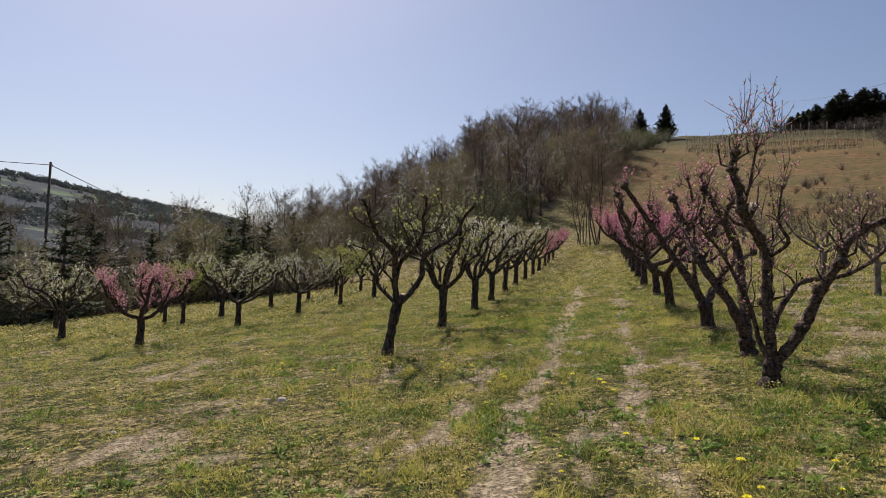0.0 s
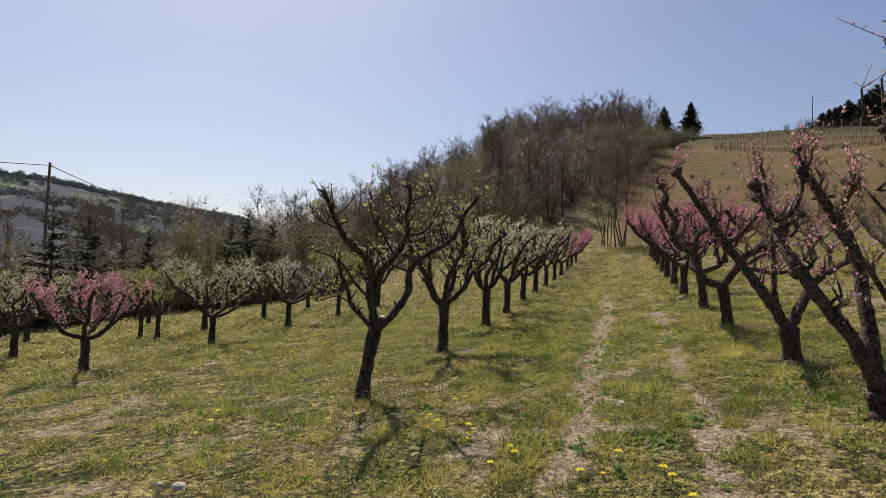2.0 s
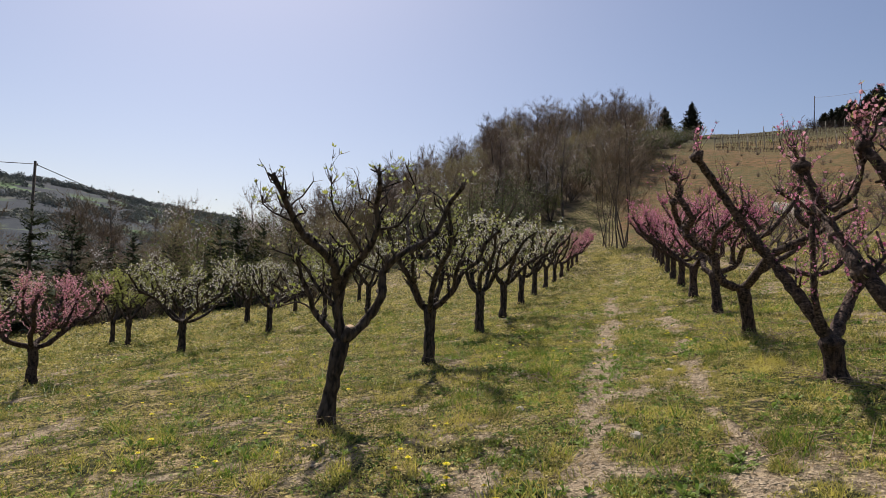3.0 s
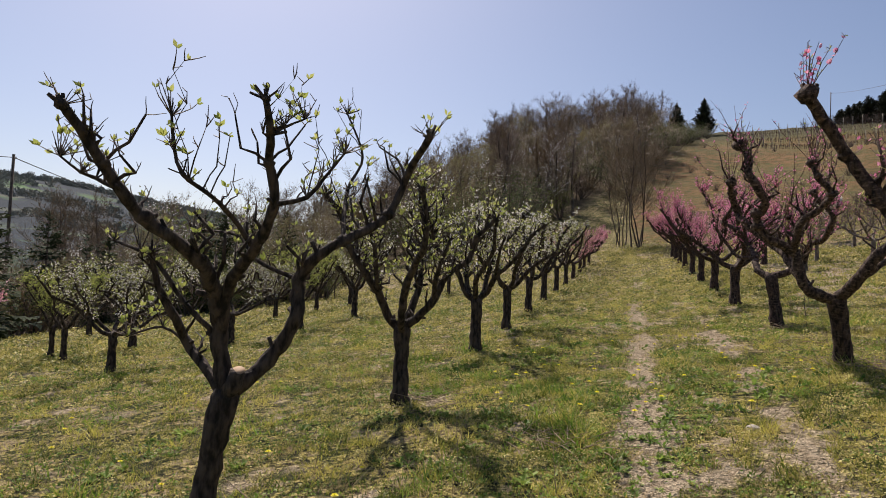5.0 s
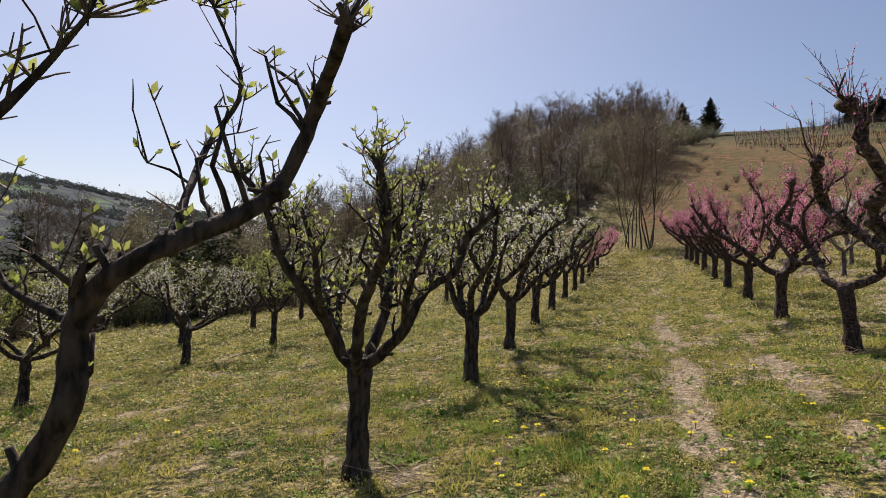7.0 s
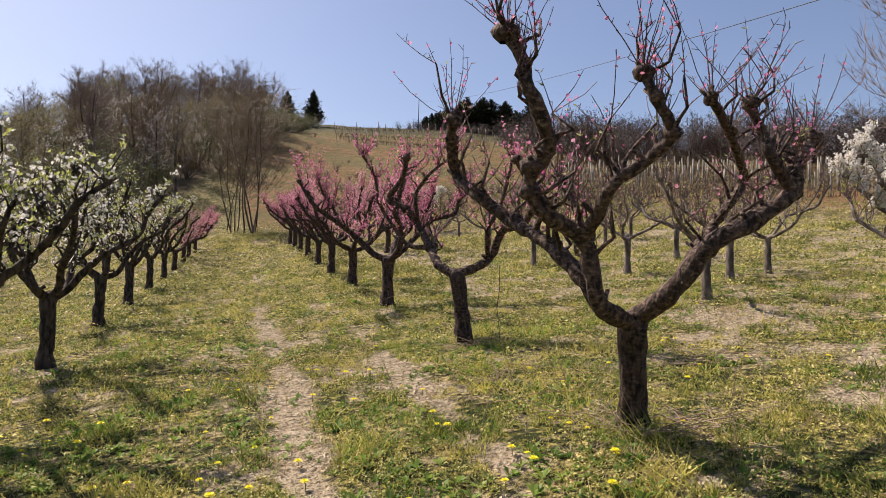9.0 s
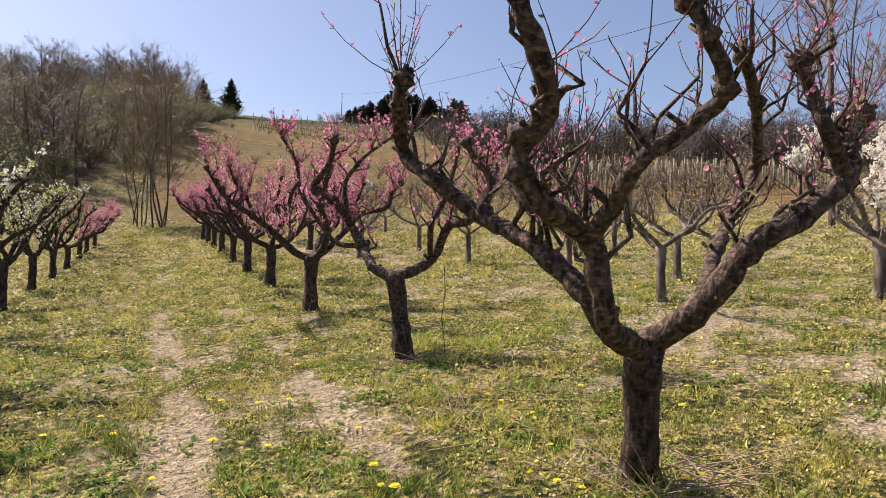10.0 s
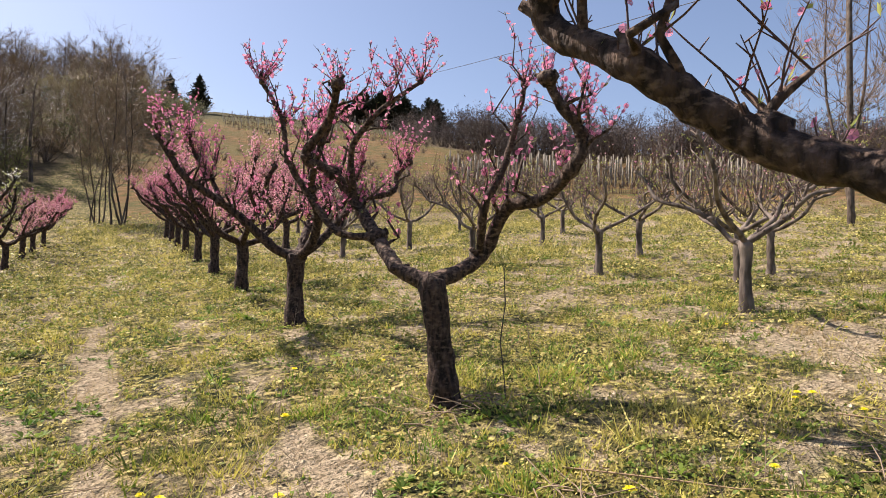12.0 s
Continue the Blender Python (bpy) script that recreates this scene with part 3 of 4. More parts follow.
s1 = settle(fruit_tree("peach_tree", "peach", 13, 0.86, 0.095, S1, reach=0.75, bloom=0.8, leaf=0.5, limb_r=0.06, taper=0.5, side=0.9, limb_mat=LIT_LIMB_BARK, petals=DEEP_PINK, mult=3.4, label="old peach tree with a low fork and pink blossoms", lean=(-0.08, 0.08)), 5.99, 17.92)
n1 = settle(fruit_tree("peach_tree", "peach", 15, 0.42, 0.115, N1, reach=0.8, bloom=0.5, leaf=0.9, limb_r=0.075, taper=0.5, limb_mat=LIT_LIMB_BARK, petals=DEEP_PINK, mult=2.6, label="old dark peach tree leaning over the grass", lean=(-0.07, -0.04)), 4.62, 11.16)
o1 = settle(fruit_tree("peach_tree", "peach", 16, 0.2, 0.1, O1, reach=0.8, bloom=0.5, leaf=1.0, limb_r=0.07, taper=0.5, limb_mat=LIT_LIMB_BARK, petals=PINK, mult=2.4, label="old dark peach tree with a crooked leaning trunk", lean=(-0.03, 0.0)), 4.09, 8.55)
r1 = settle(fruit_tree("peach_tree", "peach", 14, 0.22, 0.1, R1, bloom=0.3, leaf=0.8, limb_r=0.066, taper=0.55, limb_mat=LIT_LIMB_BARK, petals=PINK, mult=1.8, label="old peach tree forking low with tall bare limbs"), 3.6, 7.0)
for t in (s0, s1, n1, o1, r1):
    tagged(t, group=PEACH_ROW)
tagged(pa, group=PEAR_ROW)

vrng = random.Random(5)
peach_kinds = [fruit_tree("peach_tree", "peach", 30 + i, 0.85, 0.105, random_limbs(random.Random(60 + i), "peach", 4), bloom=0.8, leaf=0.5, petals=(DEEP_PINK, PINK, DEEP_PINK)[i], label="old peach tree with dark limbs full of pink blossom", mult=4, limb_r=0.062) for i in range(3)]
pear_kinds = [fruit_tree("pear_tree", "pear", 40 + i, 0.85, 0.09, random_limbs(random.Random(70 + i), "pear", 5), mult=2.5, limb_r=0.05, bloom=(0.3, 0.55, 0.8)[i], leaf=(0.85, 0.7, 0.6)[i], petals=WHITE, label="old pear tree with white blossom and fresh leaves") for i in range(3)]
bare_kinds = [fruit_tree("peach_tree", "peach", 50 + i, 0.8, 0.07, random_limbs(random.Random(80 + i), "peach", 4), bloom=0.06, leaf=0.5, label="young peach tree with bare thin branches", bark_mat=BARK_GREY, mult=2.2, limb_r=0.038, crown=0.85) for i in range(2)]
white_kind = fruit_tree("plum_tree", "peach", 55, 0.9, 0.09, random_limbs(random.Random(85), "pear", 5), bloom=3.5, leaf=0.2, petals=WHITE, reach=0.7, crown=0.85, label="plum tree covered in dense white blossom", bark_mat=BARK_GREY, mult=6, limb_r=0.045)
yellow_kind = fruit_tree("pear_tree", "pear", 56, 0.75, 0.07, random_limbs(random.Random(86), "pear", 4), bloom=0.0, leaf=2.2, mult=3, limb_r=0.035, label="young pear tree with bright fresh green leaves", crown=0.8)
old_kind = fruit_tree("apple_tree", "pear", 57, 0.8, 0.09, random_limbs(random.Random(87), "peach", 5), bloom=0.45, petals=WHITE, leaf=0.6, mult=2.4, limb_r=0.045, label="old apple tree with dark tangled branches")

# pear row
row = [(0.05, 14.25), (0.93, 17.8), (1.6, 20.5), (2.35, 23.8), (3.1, 27.0), (3.9, 30.2), (4.7, 33.4), (5.5, 36.6), (6.3, 39.6), (7.0, 42.5), (7.8, 45.5)]
for i, (x, y) in enumerate(row):
    if i < 3:
        settle(pear_kinds[i], x, y)
        tagged(pear_kinds[i], group=PEAR_ROW)
    elif i < 7:
        tagged(place(pear_kinds[i % 3], x, y, vrng.uniform(0, 360), vrng.uniform(0.9, 1.0)), group=PEAR_ROW)
    else:
        tagged(place(peach_kinds[i % 3], x, y, vrng.uniform(0, 360), 0.85), group=PEAR_ROW)
# peach row
row = [(6.8, 21.7), (7.75, 25.5), (8.6, 29.0), (9.45, 32.4), (10.2, 35.6), (11.0, 38.8), (11.8, 42.0), (12.6, 45.2)]
for i, (x, y) in enumerate(row):
    if i < 3:
        settle(peach_kinds[i], x, y)
        tagged(peach_kinds[i], group=PEACH_ROW)
    else:
        tagged(place(peach_kinds[i % 3], x, y, vrng.uniform(0, 360), vrng.uniform(0.9, 1.05)), group=PEACH_ROW)

# rows on the left, lower down
settle(old_kind, -11.0, 18.9)
settle(yellow_kind, -3.75, 24.2)
OLD_LEFT = "fruit trees on the lower slope"
for kind_, spots_ in ((old_kind, [(-5.8, 18.6), (-4.8, 21.9), (-6.9, 26.3), (-6.0, 29.3), (-7.8, 23.1), (-14.5, 24.5), (-18, 28), (-12.5, 29)]),
                      (pear_kinds[1], [(-2.8, 27.0), (-4.2, 33.7), (-5.2, 32.0), (-0.1, 34.0)]),
                      (yellow_kind, [(-9.6, 22.6), (-8.45, 21.3)])):
    for x, y in spots_:
        tagged(place(kind_, x, y, vrng.uniform(0, 360), vrng.uniform(0.85, 1.0)), group=OLD_LEFT)
tagged(place(peach_kinds[1], -7.1, 15.4, 40, 0.8, "small peach tree in full pink blossom"), group=OLD_LEFT)
# rows up the slope
settle(bare_kinds[0], 10.6, 17.9)
settle(bare_kinds[1], 12.8, 19.0)
settle(white_kind, 12.6, 15.7)
RIGHT = "fruit trees up the slope"
for kind_, spots_ in ((bare_kinds[0], [(12.6, 21.4), (15.6, 22.5), (17.6, 27.0), (9.6, 14.2), (19.7, 33), (14.5, 33), (16.5, 40)]),
                      (bare_kinds[1], [(12.7, 24.8), (14.2, 19.1), (14.57, 29.5), (19.6, 39.3), (21, 29), (12.3, 29.5)]),
                      (peach_kinds[0], [(12.9, 34.0), (14.2, 38.5)]), (white_kind, [(20.5, 44.0)])):
    for x, y in spots_:
        tagged(place(kind_, x, y, vrng.uniform(0, 360), vrng.uniform(0.9, 1.05)), group=RIGHT)


# ---- woodland ----
def bare_tree(name, seed, height, spread, twigs, label, stems=1, haze=TWIG_HAZE, buds=0, bud_mat=None):
    """A leafless woodland tree: trunk, boughs and a haze of fine twigs."""
    rng = random.Random(seed)
    root = tagged(new(name), label, "tree")
    tb, bb, ends = Buf(), Buf(), []
    for s in range(stems):
        a0 = rng.uniform(0, 360)
        tilt = (80 if stems == 1 else rng.uniform(72, 86))
        pts, d = [Vector((0.35 * math.sin(a0), 0.35 * math.cos(a0), -0.5)) if stems > 1 else Vector((0, 0, -0.5))], unit(a0, tilt)
        n = 8
        for i in range(n):
            wob = 0.1 if stems == 1 else 0.17
            d = (d + Vector((rng.uniform(-wob, wob), rng.uniform(-wob, wob), 0.08))).normalized()
            pts.append(pts[-1] + d * height * 0.85 / n)
        r0 = height * (0.014 if stems == 1 else 0.0052)
        tb = Buf()
        tube(tb, pts, [r0 * (1.15 - 0.95 * i / n) for i in range(n + 1)], 6, rng, 0.05)
        part("trunk", tb, BARK_WOOD, root)
        for k in range(int(26 / (stems ** 0.3))):
            t = rng.uniform(0.28, 1.0)
            p = pts[int(t * n * 0.999)].lerp(pts[min(int(t * n * 0.999) + 1, n)], (t * n) % 1)
            L = height * spread * rng.uniform(0.5, 1.0) * (1.15 - t * 0.5)
            dd, q = unit(rng.uniform(0, 360), rng.uniform(12, 58)), [p]
            for j in range(3):
                dd = (dd + Vector((rng.uniform(-0.2, 0.2), rng.uniform(-0.2, 0.2), 0.1))).normalized()
                q.append(q[-1] + dd * L / 3)
            r = r0 * 0.32 * (1.2 - t)
            tube(bb, q, [r, r * 0.75, r * 0.5, r * 0.25], 3, rng, 0, False)
            ends += [(q[1], dd, L), (q[2], dd, L), (q[3], dd, L), (q[2].lerp(q[3], 0.5), dd, L)]
        ends += [(pts[-1], Vector((0, 0, 1)), height * 0.15)] * 4
    part("bough_mass", bb, BARK_WOOD, root, kind="stuff")
    soup_v, bud_v = [], []
    for p, d, L in ends:
        for _ in range(twigs):
            e = (d * 0.55 + unit(rng.uniform(0, 360), rng.uniform(-25, 80)) * 0.9).normalized()
            ln = L * rng.uniform(0.2, 0.55)
            mid = p + e * ln * 0.5 + Vector((rng.uniform(-0.05, 0.05) * ln, rng.uniform(-0.05, 0.05) * ln, 0))
            end = p + e * ln + Vector((0, 0, 0.12 * ln))
            w = e.orthogonal().normalized() * height * 0.0016
            w2 = e.cross(w)
            soup_v += [p - w, p + w, mid, mid - w * 0.8, mid + w2 * 0.8, end]
            for s in range(2):
                b0 = p.lerp(end, rng.uniform(0.3, 0.9))
                e2 = (e + unit(rng.uniform(0, 360), rng.uniform(0, 80)) * 0.8).normalized()
                soup_v += [b0 - w * 0.5, b0 + w * 0.5, b0 + e2 * ln * 0.4]
            for s in range(buds):
                c = p.lerp(end, rng.uniform(0.2, 1.1)) + unit(rng.uniform(0, 360), rng.uniform(-60, 60)) * ln * 0.15
                u = unit(rng.uniform(0, 360), rng.uniform(-50, 50)) * height * rng.uniform(0.006, 0.012)
                bud_v += [c, c + u, c + u.orthogonal() * 0.6 + u * 0.5]
    part("twig_haze", soup("twig_haze", soup_v, 3, haze), None, root, kind="stuff")
    if bud_v:
        part("bud_haze", soup("bud_haze", bud_v, 3, bud_mat or CATKIN), None, root, kind="stuff")
    return root


def spruce(name, seed, height, width, label, material, tiers=26, droop=-12):
    """A conifer: trunk and tiers of ragged drooping boughs."""
    rng = random.Random(seed)
    root = tagged(new(name), label, "tree")
    tb = Buf()
    tube(tb, [Vector((0, 0, -0.4)), Vector((0.03, 0, height * 0.5)), Vector((0, 0, height))], [height * 0.018, height * 0.01, 0.01], 7, rng, 0.05)
    part("trunk", tb, BARK_WOOD, root)
    v = []
    for i in range(tiers):
        t = (i + rng.random()) / tiers
        z = height * (0.06 + 0.94 * t)
        R = width * (1 - t) ** 0.75 * rng.uniform(0.75, 1.1) + 0.08
        for k in range(rng.randint(6, 9)):
            az, el = rng.uniform(0, 360), droop + 45 * t + rng.uniform(-12, 12)
            d = unit(az, el)
            s = unit(az + 90, 0)
            L = R * rng.uniform(0.65, 1.15)
            p = Vector((0, 0, z))
            for j in range(8):
                a = p + d * L * j / 8
                for q in (-1, 1):
                    w = (s * q * 0.5 + d * 0.5 + Vector((0, 0, rng.uniform(-0.5, 0.3)))).normalized() * L * 0.3 * rng.uniform(0.5, 1.1)
                    v += [a, a + w, a + d * L * 0.16 + w * 0.15]
    part("foliage", soup("foliage", v, 3, material), None, root, kind="stuff")
    return root


def shrub(name, seed, height, width, label, material, leaves=900):
    rng = random.Random(seed)
    root = tagged(new(name), label, "bush")
    sb, ends = Buf(), []
    for k in range(14):
        d, q = unit(rng.uniform(0, 360), rng.uniform(40, 85)), [Vector((0, 0, -0.2))]
        L = height * rng.uniform(0.6, 1.05)
        for j in range(3):
            d = (d + Vector((rng.uniform(-0.2, 0.2), rng.uniform(-0.2, 0.2), 0))).normalized()
            q.append(q[-1] + Vector((d.x * width / height, d.y * width / height, d.z)) * L / 3)
        tube(sb, q, [0.035, 0.028, 0.02, 0.008], 4, rng, 0, False)
        ends += [q[1].lerp(q[2], 0.5), q[2], q[2].lerp(q[3], 0.5), q[3]]
    part("stem_mass", sb, BARK_WOOD, root, kind="stuff")
    v = []
    for _ in range(leaves):
        p = rng.choice(ends) + Vector((rng.gauss(0, 1), rng.gauss(0, 1), rng.gauss(0, 1))) * height * 0.11
        u = unit(rng.uniform(0, 360), rng.uniform(-40, 60)) * height * rng.uniform(0.018, 0.04)
        v += [p, p + u, p + u.orthogonal() * 0.5 + u * 0.5]
    part("foliage", soup("foliage", v, 3, material), None, root, kind="stuff")
    return root


woods = [bare_tree("woodland_tree", 100 + i, 9.9 + i % 3, 0.26 + 0.03 * (i % 2), 9, "leafless grey-brown woodland tree on the hill", haze=(TWIG_HAZE, TWIG_WARM)[i % 2]) for i in range(4)]
ridge_trees = [bare_tree("ridge_tree", 105 + i, 11, 0.27, 6, "leafless dark brown tree above the vineyard", haze=RIDGE_TWIG) for i in range(2)]
valley_trees = [bare_tree("valley_tree", 107 + i, 10, 0.32, 6, "leafless grey tree in the valley", haze=TWIG_WARM) for i in range(2)]
budding = bare_tree("woodland_tree", 110, 8, 0.33, 5, "budding woodland tree with pale catkins", stems=2, haze=TWIG_WARM, buds=2)
blossoming = bare_tree("wild_cherry", 111, 8, 0.3, 4, "wild cherry tree with pale white blossom in the woodland", haze=TWIG_HAZE, buds=2, bud_mat=WHITE)
clump = bare_tree("alder_clump", 120, 9.5, 0.38, 6, "clump of leafless slender grey trees at the row ends", stems=5, haze=TWIG_WARM)
spruces = [spruce("spruce", 130 + i, 6.3, 1.9, "dark green spruce with drooping boughs", NEEDLE) for i in range(2)]
cypress = spruce("cypress", 140, 10, 3.7, "dark dense conical conifer on the ridge", NEEDLE_BLACK, 60, 30)
pine = spruce("pine", 141, 7.5, 3.8, "dark broad pine in a grove", NEEDLE_BLACK, 40, 10)
bushes = [shrub("bush", 150 + i, 2.6, 2.6, "dense bush with dull green leaves", (BUSH, BUSH_DARK, TWIG_WARM)[i], 1500) for i in range(3)]


ridge_bush = shrub("ridge_bush", 160, 3.2, 3.4, "dense dark brown leafless bush above the vineyard", RIDGE_TWIG, 1500)
scrub = shrub("scrub", 161, 2.0, 2.4, "low reddish-brown scrub on the slope", TWIG_RED, 900)


def polar(az, d):
    return d * math.sin(radians(az)), d * math.cos(radians(az))


def scatter(kinds, spots, group, lo=0.85, hi=1.15):
    """Moves the first of each kind to a spot of its own and copies for the rest."""
    for i, (x, y) in enumerate(spots):
        k = kinds[i % len(kinds)]
        s = vrng.uniform(lo, hi) * (float(np.interp(math.degrees(math.atan2(x, y)), [-14, -6, 3], [0.72, 0.8, 1])) if "woodland on" in group else 1)
        if i < len(kinds) and k.location.length == 0:
            settle(k, x, y)
            tagged(k, group=group)
        else:
            tagged(place(k, x, y, vrng.uniform(0, 360), s), group=group)


def foot_of_wood(az):
    return float(np.interp(az, [-40, -20, -8, 2, 9, 14, 18], [46, 48, 58, 68, 78, 104, 160]))


spots = []
for i in range(330):
    az = vrng.uniform(-22, 18.2)
    f = foot_of_wood(az)
    d = f + (175 - f) * vrng.random() ** 0.9
    spots.append(polar(az, d))
scatter(woods, [q for q in spots if not (math.degrees(math.atan2(*q)) > 15.6 and math.hypot(*q) > 140)][:298], "woodland on the hill")
scatter([budding, blossoming], [polar(a, foot_of_wood(a) + vrng.uniform(-3, 30)) for a in np.linspace(-21, 15.2, 76)], "woodland on the hill", 0.8, 1.35)
scatter(bushes, [polar(a, vrng.uniform(0, 1) * 25 + np.interp(a, [13, 15, 18, 19.3], [88, 108, 150, 170])) for a in np.linspace(13, 19.3, 42)], "bushes on the edge of the wood", 1.0, 1.9)
scatter(bushes, [polar(a, foot_of_wood(a) + 60 * vrng.random() ** 1.5 - 3) for a in np.linspace(-22, 17.5, 125)], "bushes at the foot of the wood", 1.3, 2.5)
settle(clump, *polar(13.2, 54))
clump.scale = (1.1, 1.1, 1.1)
tagged(place(clump, *polar(12.0, 55), 80, 0.85), group="bare clumps at the row ends")
tagged(clump, group="bare clumps at the row ends")
settle(cypress, *polar(16.7, 172))
tagged(place(cypress, *polar(18.8, 178), 50, 1.0), group="pair of cypresses")
tagged(cypress, group="pair of cypresses")
scatter(spruces, [polar(a, d) for a, d in ((-34.6, 40), (-30.4, 38), (-28.6, 47), (-24.3, 42), (-21.8, 46), (-18.3, 42), (-17.2, 45), (-15.2, 44), (-37, 42), (-26.5, 49), (-13.2, 50))], "spruces below the orchard", 0.7, 1.1)
scatter([budding, blossoming, bushes[0], budding, bushes[1]], [polar(a + vrng.uniform(-0.5, 0.5), vrng.uniform(41, 52)) for a in np.linspace(-38, -9, 44)], "spring trees below the orchard", 0.5, 0.78)
scatter(bushes, [polar(a, vrng.uniform(38, 46)) for a in np.linspace(-42, -10, 40)], "bushes below the orchard", 0.8, 1.3)
scatter([budding, blossoming, bushes[0]], [polar(a, vrng.uniform(44, 60)) for a in np.linspace(-36, -8, 34)], "spring trees in the valley", 0.45, 0.8)
scatter(valley_trees, [polar(vrng.uniform(-45, -10), vrng.uniform(52, 90)) for _ in range(55)], "woodland in the valley", 0.75, 1.1)


def far_woods(count, seed):
    """Copses, hedges and ridge trees on the far valley side, in one mesh."""
    g = np.random.RandomState(seed)
    az = np.radians(g.uniform(-46, -15, count))
    d = np.where(g.rand(count) < 0.4, g.uniform(1210, 1300, count), g.uniform(600, 1200, count))
    x, y = d * np.sin(az), d * np.cos(az)
    ok = (vn(x, y, 90, 61) > 0.48) | (d > 1210)
    x, y = x[ok], y[ok]
    n, per = len(x), 90
    r = g.uniform(4, 9, n)[:, None, None]
    u = g.normal(0, 1, (n, per, 3))
    u /= np.linalg.norm(u, axis=2)[:, :, None]
    u[..., 2] = np.abs(u[..., 2]) * 1.1
    c = np.stack([x, y, land(x, y) - 1.0], -1)[:, None, :] + u * r * g.uniform(0.7, 1.05, (n, per, 1))
    a, b = g.normal(0, 1.3, (n, per, 3)), g.normal(0, 1.3, (n, per, 3))
    ob = new("far_woods", soup("far_woods", np.stack([c, c + a, c + b], 2), 3, HAZED_LEAF))
    return tagged(ob, "far grey-green copses on the valley side", "woods", kind="stuff")


# Greyer and bluer than the near bushes; distance haze is in this leaf colour.
HAZED_LEAF = leafy("hazed_leaf", (0.1, 0.12, 0.115), (0.17, 0.18, 0.15), 0.02, 0.1, 0.9)
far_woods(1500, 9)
scatter([pine], [polar(vrng.uniform(31.5, 38.5), vrng.uniform(180, 205)) for _ in range(48)], "pine grove on the ridge", 0.75, 1.45)
for k in range(14):
    tagged(place(pine, *polar(28.2 + 0.26 * k + vrng.uniform(-0.2, 0.2), vrng.uniform(178, 196)), vrng.uniform(0, 360), 0.3 + 0.05 * k + vrng.uniform(0, 0.2)), group="pine grove on the ridge")
scatter([ridge_bush], [polar(vrng.uniform(25.5, 36), vrng.uniform(168, 178)) for _ in range(26)], "bushes on the ridge", 0.5, 0.95)
scatter([scrub], [polar(vrng.uniform(15, 40), 58 + 70 * vrng.random() ** 2) for _ in range(150)], "low scrub on the slope", 0.3, 0.75)
scatter(ridge_trees, [polar(vrng.uniform(36, 70), 118 + 75 * vrng.random() ** 0.8) for _ in range(150)], "woodland above the vineyard", 0.7, 1.0)
scatter([ridge_bush], [polar(vrng.uniform(34, 70), vrng.uniform(116, 160)) for _ in range(130)], "bushes above the vineyard", 1.6, 2.6)


# ---- poles, wires, vineyard ----
def pole(x, y, h, label):
    root = tagged(new("utility_pole"), label, "pole")
    b = Buf()
    tube(b, [Vector((0, 0, -0.5)), Vector((0, 0, h * 0.5)), Vector((0, 0, h))], [0.12, 0.10, 0.085], 12, vrng, 0.01)
    part("shaft", b, POLE_WOOD, root)
    c = Buf()
    tube(c, [Vector((-0.1, 0, h - 0.3)), Vector((0.16, 0, h - 0.3)), Vector((0.16, 0, h - 0.16))], [0.02, 0.02, 0.03], 8, vrng)
    part("insulator", c, WIRE, root)
    return settle(root, x, y)


def cable(a, b, sag, r=0.018):
    pts = []
    for i in range(25):
        t = i / 24
        p = Vector(a).lerp(Vector(b), t)
        pts.append(p - Vector((0, 0, sag * 4 * t * (1 - t))))
    me = Buf()
    tube(me, pts, [r] * 25, 4, vrng, 0, False)
    ob = new("overhead_wire", me.mesh("overhead_wire", WIRE))
    return tagged(ob, "thin dark overhead wire between wooden poles", "wire")


pl = pole(-28.7, 46.5, 11.8, "tall weathered wooden utility pole in the valley")
ltop = Vector(pl.location) + Vector((0, 0, 11.6))
far_l = Vector((-62, 170, 12.0))
cable(ltop, far_l, 1.0, 0.03)
cable(ltop, (-75, 28, 11.0), 1.0, 0.03)
pr = pole(27.6, 22.0, 10.2, "tall dark wooden utility pole on the slope")
rtop = Vector(pr.location) + Vector((0, 0, 9.3))
pf = pole(*polar(27.6, 185), 8, "small distant wooden utility pole on the ridge")
cable(rtop, Vector(pf.location) + Vector((0, 0, 7.8)), 1.5, 0.022)
cable(rtop, (80, 20, 24), 1.0, 0.022)
big = bare_tree("roadside_tree", 160, 13, 0.30, 7, "tall leafless tree beside the utility pole", stems=2, haze=TWIG_HAZE)
settle(big, 30.2, 22.3)
tagged(place(budding, 33.5, 20.5, 60, 1.2, "budding pale green tree beside the pole"))


def post(h):
    root = tagged(new("vineyard_post"), "weathered pale wooden vineyard post on the slope", "post")
    b = Buf()
    tube(b, [Vector((0, 0, -0.3)), Vector((0, 0, h * 0.5)), Vector((0.01, 0, h))], [0.075, 0.07, 0.06], 6, vrng, 0.08)
    part("stake", b, POST_WOOD, root)
    return root


first_post = post(2.1)
posts = []
for j in range(5):
    for i in range(44):
        posts.append(polar(36 + i * 0.55 + vrng.uniform(-0.15, 0.15), 64 + j * 6 + vrng.uniform(-0.6, 0.6)))
for j in range(3):
    for i in range(24):
        posts.append(polar(20.5 + i * 0.6, 135 + j * 14))
scatter([first_post], posts[:298], "posts of the vineyard", 0.6, 1.15)


